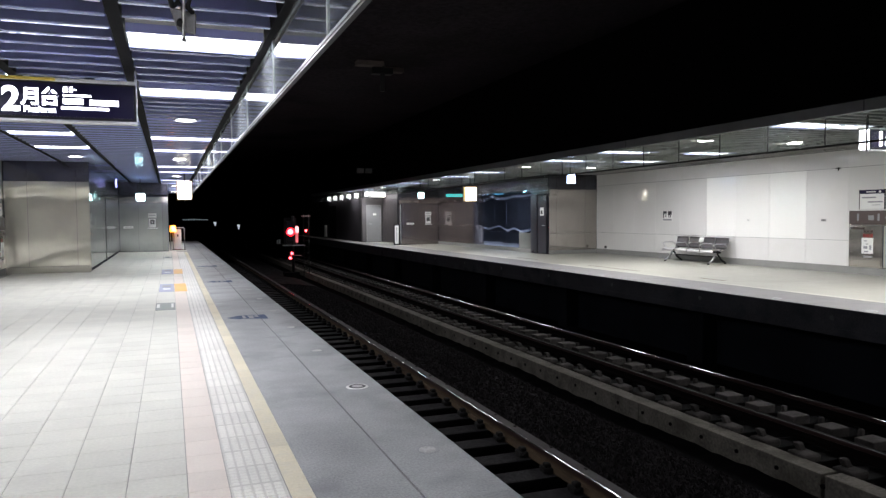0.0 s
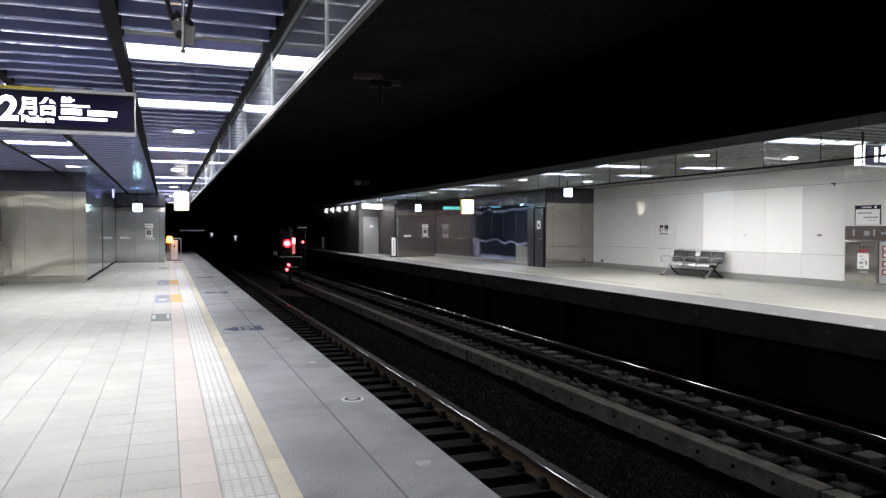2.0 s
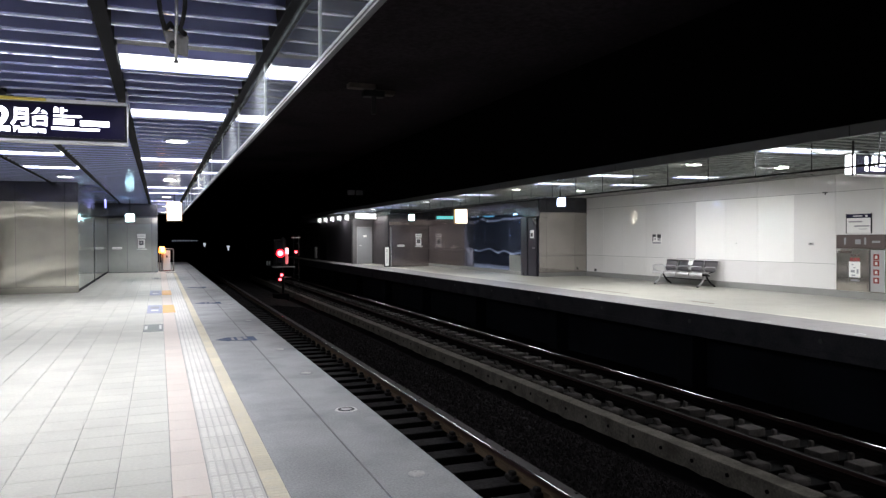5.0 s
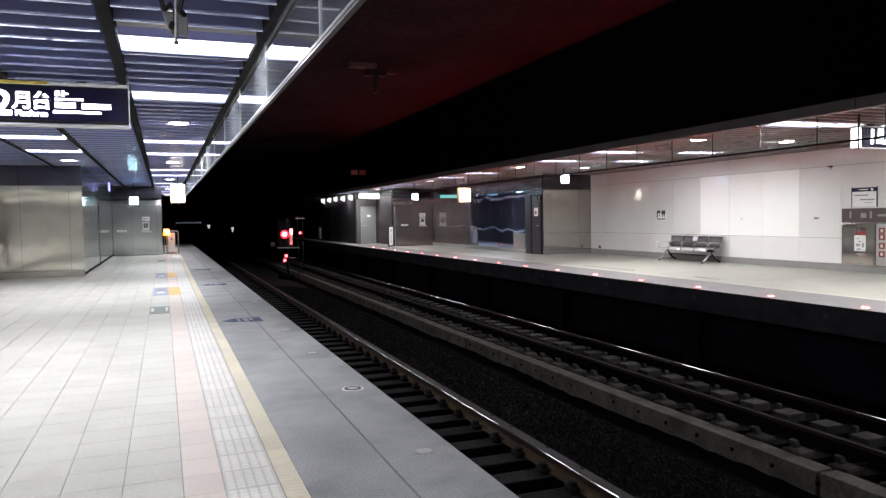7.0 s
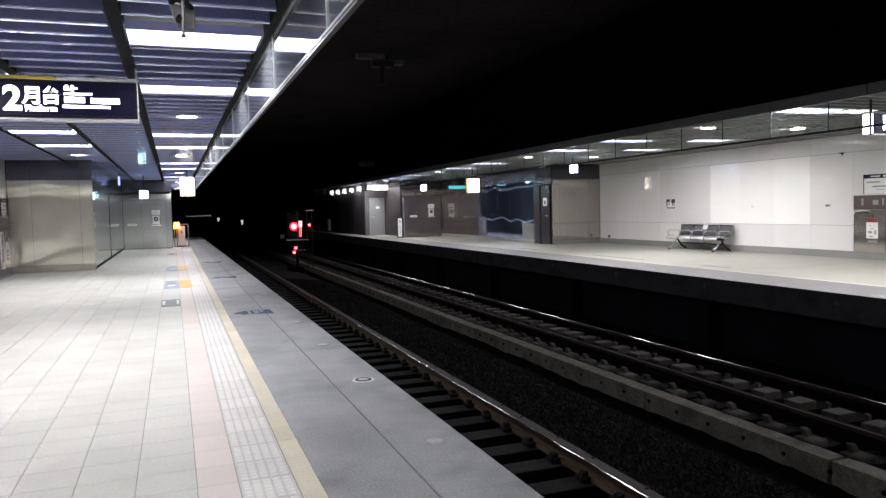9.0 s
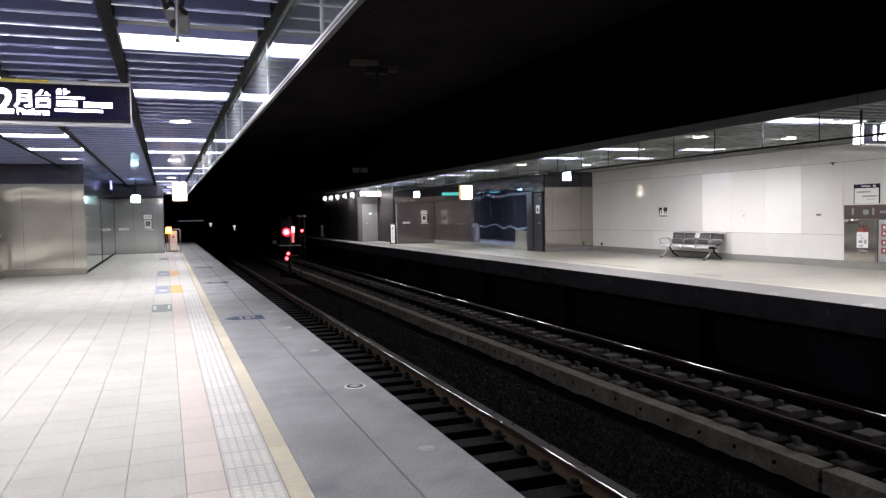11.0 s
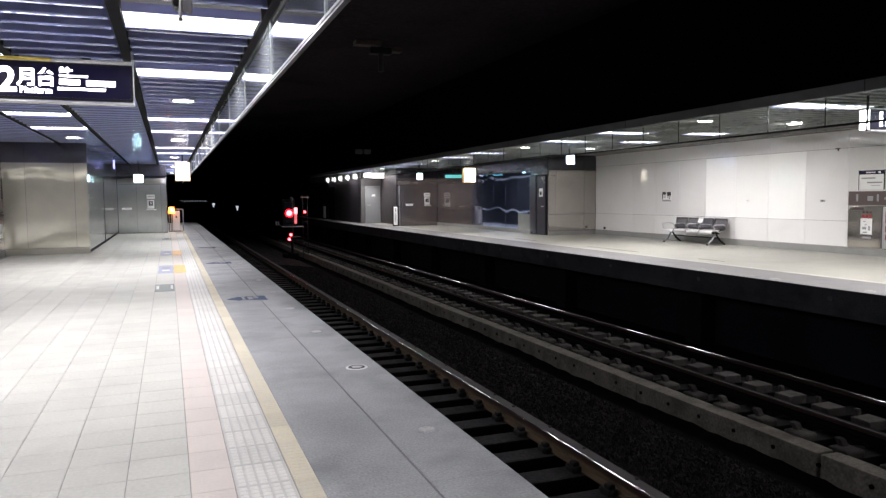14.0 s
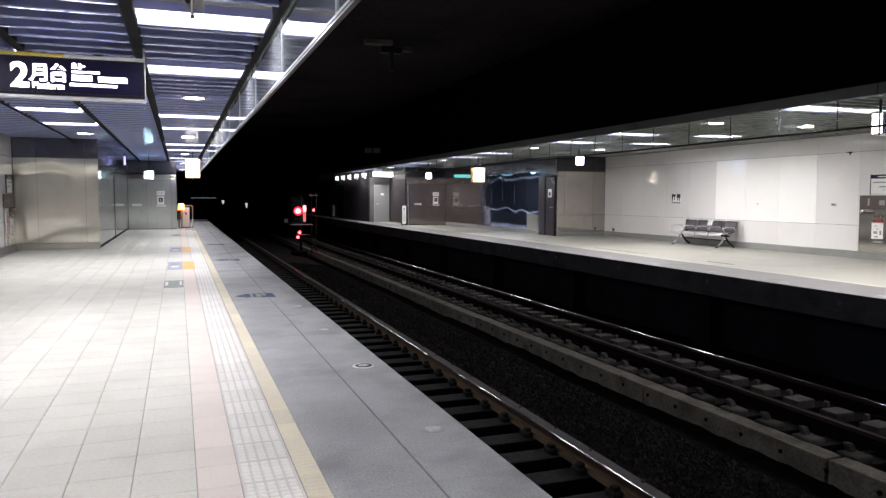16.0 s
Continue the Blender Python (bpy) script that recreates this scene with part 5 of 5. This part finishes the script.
v = [bm.verts.new(p) for p in ((-0.062, 0.02, -0.245), (0.085, 0.02, -0.27), (0.085, 0.14, -0.25), (-0.062, 0.14, -0.225), (-0.02, 0.02, -0.385), (0.08, 0.02, -0.40), (0.08, 0.08, -0.385), (-0.02, 0.08, -0.37))]
for q in ((0, 1, 2, 3), (7, 6, 5, 4), (4, 5, 1, 0), (5, 6, 2, 1), (6, 7, 3, 2), (7, 4, 0, 3)):
    bm.faces.new([v[i] for i in q])
bmesh.ops.recalc_face_normals(bm, faces=bm.faces[:])
bmesh.ops.bevel(bm, geom=bm.edges[:], offset=0.012, segments=3, affect="EDGES", profile=0.5)
hs = part("housing", bm, M["dim_grey"], cc)
part("lens", tube(bmesh.new(), (-0.005, 0.024, -0.325), (-0.008, 0.0, -0.345), 0.02, 12), M["black_metal"], hs, "dark camera lens")
for x0, bulge, x1, z1 in ((-0.05, -0.03, -0.045, -0.25), (0.035, 0.03, 0.06, -0.27)):
    pts = [(x0 + bulge * math.sin(math.pi * min(1, k / 7)), -0.012, 0.1 - 0.05 * k) for k in range(8)] + [(x1, -0.004, z1), (x1 * 0.4, 0.01, z1 + 0.035), (x1 * 0.1, 0.03, z1 + 0.02)]
    part("cable", pipe(pts, 0.0125, 8), M["black_metal"], cc)
part("mount_plate", boxed(-0.07, 0.1, -0.04, 0.08, 0.095, 0.11, 0.004), M["black_metal"], cc)

# ---- small details on the opposite nosing ----
for i in range(10):
    y = 5.2 + 2.9 * i
    t = thing("conduit_outlet", (FAR_EDGE, y, -0.15), "small dark conduit outlet in the platform nosing", "outlet", "conduit outlets in the nosing")
    # solid plug; the hole's dark is put into its colour
    part("sleeve", tube(bmesh.new(), (0.012, 0, 0), (-0.012, 0, 0), 0.04, 12), M["ink"], t)

# ---- distant tunnel lamps ----
for x, z0, z1 in ((5.0, 0.5, 0.95), (7.7, 0.05, 0.62)):
    t = thing("tunnel_lamp", (x, 90, z0), "distant upright tunnel lamp on a post", "lamp", "distant tunnel lamps")
    part("tube", tube(bmesh.new(), (0, 0, 0), (0, 0, z1 - z0), 0.05, 10, 0.18), M["tunnel_lamp"], t)
    part("post", tube(bmesh.new(), (0, 0, -0.001), (0, 0, BED - z0), 0.1, 8), M["tunnel"], t)
for i in range(10):
    t = thing("tunnel_lamp", (1.5 + 0.29 * i, 90, 1.2), "small distant tunnel lamp in a row", "lamp", "row of distant tunnel lamps")
    part("tube", tube(bmesh.new(), (0, 0, 0), (0, 0, 0.1), 0.035, 8), M["tunnel_lamp"], t)
    part("bracket", boxed(-0.02, 0.02, 0.06, 0.1, -2.82, 0.1), M["tunnel"], t)


# ---- stickers on the platform floor ----
def floor_sticker(x0, x1, y0, y1, mat, label, bars=()):
    t = thing("floor_sticker", ((x0 + x1) / 2, (y0 + y1) / 2, 0.0015), label, "floor sticker", "floor stickers")
    w, d = (x1 - x0) / 2, (y1 - y0) / 2
    part("sheet", boxed(-w, w, -d, d, 0, 0.003), M[mat], t)
    for a, b, c, e, m in bars:
        part("print_bar", boxed(-w + a * 2 * w, -w + b * 2 * w, -d + c * 2 * d, -d + e * 2 * d, 0.0035, 0.0055), M[m], t)


for y in (12.0, 27.8):
    floor_sticker(-0.24, 0.05, y, y + 1.0, "green_paint", "grey-green floor sticker with pale marks", [(0.05, 0.2, 0.3, 0.8, "paper"), (0.8, 0.92, 0.3, 0.85, "paper")])
for y in (15.0, 19.8):
    floor_sticker(-0.23, 0.05, y, y + 1.75, "blue_paint", "dull blue floor sticker with worn print", [(0.2, 0.8, 0.55, 0.8, "grey_ink"), (0.25, 0.75, 0.25, 0.4, "paper")])
    floor_sticker(0.06, 0.29, y, y + 1.75, "orange_paint", "orange floor sticker beside a blue one", [])


def arrow_decal(y):
    t = thing("floor_arrow", (1.0, y, 0.0015), "worn slate-grey arrow decal on the coping", "floor sticker", "arrow decals on the coping")
    bm = bmesh.new()
    out = [(-0.27, 0.0), (-0.1, -0.2), (-0.1, -0.14), (0.27, -0.26), (0.27, 0.2), (-0.1, 0.2)]
    lo = [bm.verts.new((x, yy, 0)) for x, yy in out]
    hi = [bm.verts.new((x, yy, 0.003)) for x, yy in out]
    bm.faces.new(hi)
    for i in range(len(out)):
        j = (i + 1) % len(out)
        bm.faces.new((lo[i], lo[j], hi[j], hi[i]))
    part("sheet", bm, M["decal"], t)
    for x0, x1, y0, y1 in ((-0.06, -0.02, -0.14, 0.16), (0.02, 0.09, -0.16, 0.14), (0.11, 0.16, -0.05, 0.16)):
        part("print_bar", boxed(x0, x1, y0, y1, 0.0035, 0.005), M["grey_ink"], t)


for y in (10.65, 16.9, 22.5):
    arrow_decal(y)


# ---- platform warning lights ----
LED_Y_NEAR = [4.12 + 1.77 * i for i in range(-1, 17)]
LED_Y_FAR = [7.6 + 1.766 * i for i in range(-6, 16)]


def flip_lens():
    """A puck that turns over: one side is the dull lens, the other a glowing cone round a deep cup with the bright core at its bottom."""
    bm = bmesh.new()
    seg = 20
    # r, z, material: from the dull side's centre, round the rim, over the cone, down the cup to the core
    prof = [(0.0, 0.012, 0), (0.045, 0.010, 0), (0.062, 0.0, 0), (0.061, -0.002, 2), (0.056, -0.006, 2), (0.036, -0.022, 1), (0.034, -0.022, 2), (0.034, -0.006, 2), (0.026, -0.006, 3), (0.0, -0.006, 3)]
    rings = []
    for r, z, k in prof:
        rings.append([bm.verts.new((0, 0, z))] if r == 0 else [bm.verts.new((r * math.cos(math.tau * i / seg), r * math.sin(math.tau * i / seg), z)) for i in range(seg)])
    for n in range(len(prof) - 1):
        a, b, k = rings[n], rings[n + 1], prof[n + 1][2]
        for i in range(seg):
            j = (i + 1) % seg
            q = [a[i % len(a)], a[j % len(a)], b[j % len(b)], b[i % len(b)]]
            f = bm.faces.new(list(dict.fromkeys(q)))
            f.material_index = k
    bmesh.ops.recalc_face_normals(bm, faces=bm.faces[:])
    return mesh_of(bm, [M["led_off"], M["led_on"], M["black_metal"], M["led_core"]], "flip_lens")


def rim_mesh(r0, r1, h):
    bm = bmesh.new()
    seg = 24
    ring = [[bm.verts.new((r * math.cos(math.tau * i / seg), r * math.sin(math.tau * i / seg), z)) for r, z in ((r0, h), (r1 - 0.006, h), (r1, 0))] for i in range(seg)]
    for i in range(seg):
        a, b = ring[i], ring[(i + 1) % seg]
        bm.faces.new((a[0], a[1], b[1], b[0]))
        bm.faces.new((a[1], a[2], b[2], b[1]))
    bmesh.ops.recalc_face_normals(bm, faces=bm.faces[:])
    return bm


puck = flip_lens()
rim = mesh_of(rim_mesh(0.064, 0.078, 0.004), M["coping"], "rim")
FAR_LENSES = []
for y in LED_Y_FAR:
    t = thing("warning_light", (9.47, y, 0.0), "platform edge warning light that flashes red", "warning light", "warning lights of the opposite platform")
    part("rim", rim, None, t)
    ln = part("lens", puck, None, t, "round lens that turns its red side up")
    ln.location = (0, 0, 0.003)
    FAR_LENSES.append(ln)
disc = mesh_of(tube(bmesh.new(), (0, 0, -0.003), (0, 0, 0.006), 0.05, 20), M["led_dull"], "lens")
for y in LED_Y_NEAR:
    t = thing("warning_light", (1.435, y, 0.0), "unlit round warning light set in the coping", "warning light", "warning lights of the near platform")
    part("rim", rim, None, t)
    part("lens", disc, None, t)
t = thing("painted_ring", (1.435, 5.89, 0.0008), "white painted ring around a warning light", "marking")
part("ring", rim_mesh(0.072, 0.094, 0.005), M["paper"], t)
part("dark_ring", rim_mesh(0.046, 0.0715, 0.0072), M["ink"], t, "dark worn ring round the lens")


# ---- pieces of the floors ----
def grid_tiles(name, x0, w, cols, y0, d, rows, mat, parent, gap_x=0.004, gap_y=0.0032, mesh=None):
    me = mesh or mesh_of(chamfered_tile(w - gap_x, d - gap_y, 0.006, 0.0015), mat, name)
    for i in range(cols):
        for j in range(rows):
            p = part(name, me, None, parent)
            p.location = (x0 + w * i + gap_x / 2, y0 + d * j + gap_y / 2, -0.006)


TY = 2.42
COLS = [0.057 - 0.302 * (i + 1) for i in range(14)]
grid_tiles("tile", COLS[5], 0.302, 6, TY, 0.302, 48, M["tile"], floor_near)
rest = [(x + 0.00225, x + 0.29975, TY + 0.302 * j + 0.00125, TY + 0.302 * (j + 1) - 0.00125) for i, x in enumerate(COLS) for j in range(-40, 103) if not (i < 6 and 0 <= j < 48) and x > -4.06]
many_tiles("tiles", rest, 0.006, 0.0015, M["tile_far"], floor_near, -0.006)
# pink strip, tactile strip, yellow strip
grid_tiles("pink_tile", 0.057, 0.207, 1, TY, 0.302, 60, M["pink"], floor_near)
bm = chamfered_tile(0.278, 0.2995, 0.006, 0.0015)
for i in range(5):
    for j in range(6):
        x, y = 0.011 + 0.0525 * i, 0.012 + 0.047 * j
        lo = [bm.verts.new(p) for p in ((x, y, 0.006), (x + 0.04, y, 0.006), (x + 0.04, y + 0.036, 0.006), (x, y + 0.036, 0.006))]
        hi = [bm.verts.new(p) for p in ((x + 0.006, y + 0.006, 0.0105), (x + 0.034, y + 0.006, 0.0105), (x + 0.034, y + 0.03, 0.0105), (x + 0.006, y + 0.03, 0.0105))]
        bm.faces.new(hi).material_index = 1
        for k in range(4):
            bm.faces.new((lo[k], lo[(k + 1) % 4], hi[(k + 1) % 4], hi[k])).material_index = 1
tac = mesh_of(bm, [M["tactile"], M["tactile_bar"]], "tactile_tile")
grid_tiles("tactile_tile", 0.2635, 0.282, 1, TY, 0.302, 100, M["tactile"], floor_near, mesh=tac)
bm = chamfered_tile(0.114, 0.2995, 0.006, 0.0015)
for j in range(6):
    y = 0.012 + 0.048 * j
    lo = [bm.verts.new(p) for p in ((0.008, y, 0.006), (0.106, y, 0.006), (0.106, y + 0.036, 0.006), (0.008, y + 0.036, 0.006))]
    hi = [bm.verts.new(p) for p in ((0.012, y + 0.005, 0.009), (0.102, y + 0.005, 0.009), (0.102, y + 0.031, 0.009), (0.012, y + 0.031, 0.009))]
    bm.faces.new(hi)
    for k in range(4):
        bm.faces.new((lo[k], lo[(k + 1) % 4], hi[(k + 1) % 4], hi[k]))
yel = mesh_of(bm, M["yellow"], "yellow_tile")
grid_tiles("yellow_tile", 0.548, 0.118, 1, TY, 0.302, 100, M["yellow"], floor_near, mesh=yel)
BACK = [TY + 0.302 * j for j in range(-60, 0)]
many_tiles("tiles", [(0.06, 0.262, y, y + 0.2995) for y in BACK], 0.006, 0.0015, M["pink"], floor_near, -0.006)
many_tiles("tiles", [(0.268, 0.545, y, y + 0.2995) for y in BACK], 0.006, 0.0015, M["tactile"], floor_near, -0.006)
many_tiles("tiles", [(0.55, 0.664, y, y + 0.2995) for y in BACK], 0.006, 0.0015, M["yellow"], floor_near, -0.006)
many_tiles("tiles", [(0.06, 0.262, TY + 0.302 * j, TY + 0.302 * j + 0.2995) for j in range(60, 103)], 0.006, 0.0015, M["pink"], floor_near, -0.006)
many_tiles("tiles", [(-0.05, 0.665, 33.6 + 0.3 * j, 33.897 + 0.3 * j) for j in range(46)], 0.006, 0.0015, M["tile_far"], floor_near, -0.006)
# coping slabs
cop_a = mesh_of(chamfered_tile(0.502, 2.999, 0.006, 0.0004), M["coping"], "coping_slab")
cop_b = mesh_of(chamfered_tile(0.450, 2.999, 0.006, 0.0004), M["coping"], "coping_slab")
for j in range(-4, 16):
    for me, x in ((cop_a, 0.666), (cop_b, 1.185)):
        p = part("coping_slab", me, None, coping_near)
        p.location = (x, 0.35 + 3.0 * j, -0.006)
structure("coping_nose", boxed(NEAR_EDGE - 0.009, NEAR_EDGE, Y0, Y1, -0.25, -0.001, 0.002), M["coping"], "grey stone nosing of the platform edge")
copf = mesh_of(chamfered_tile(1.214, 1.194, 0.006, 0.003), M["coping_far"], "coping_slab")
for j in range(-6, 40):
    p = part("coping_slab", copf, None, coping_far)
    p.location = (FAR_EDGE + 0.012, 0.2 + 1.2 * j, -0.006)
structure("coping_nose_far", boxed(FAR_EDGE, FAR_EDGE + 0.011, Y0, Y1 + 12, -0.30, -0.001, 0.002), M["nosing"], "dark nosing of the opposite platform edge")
cells = [(10.628 + 0.44 * i, 10.628 + 0.44 * i + 0.437, -6 + 0.45 * j + 0.0015, -6 + 0.45 * (j + 1) - 0.0015) for i in range(10) for j in range(100)]
many_tiles("tiles", [(10.506, 10.624, -6 + 0.45 * j + 0.0015, -6 + 0.45 * (j + 1) - 0.0015) for j in range(100)], 0.006, 0.001, M["pale_strip"], floor_far, -0.006)
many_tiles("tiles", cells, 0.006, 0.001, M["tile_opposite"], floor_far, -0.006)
# narrow dark gratings in the far floor
for y, half in ((16.5, 1.2), (21.45, 0.75), (12.7, 0.4)):
    t = thing("floor_grating", (11.02, y, 0.001), "thin brownish drain slot in the far floor", "drain")
    part("slot", boxed(-0.03, 0.03, -half, half, 0, 0.003), M["grating"], t)


# ---- what moves: the warning lights of the opposite platform flash ----
ON = [(6.55, 7.24), (8.12, 8.94), (9.75, 10.55), (11.38, 12.14), (13.07, 13.86), (14.65, 15.44)]


def motions():
    rows, angle = [(0.0, 0)], 0
    for a, b in ON:
        for t in (a, b):
            rows.append((t - 0.1, angle))
            for k in range(4):
                rows.append((t - 0.05 + k * 0.1 / 3, angle + 60 * k))
            angle += 180
            rows.append((t + 0.1, angle))
    rows.append((16.0, angle))
    for ln in FAR_LENSES:
        walk(ln, [(t, pose(0, 0, 0.003, w % 360, 0, 0)) for t, w in rows])


motions()
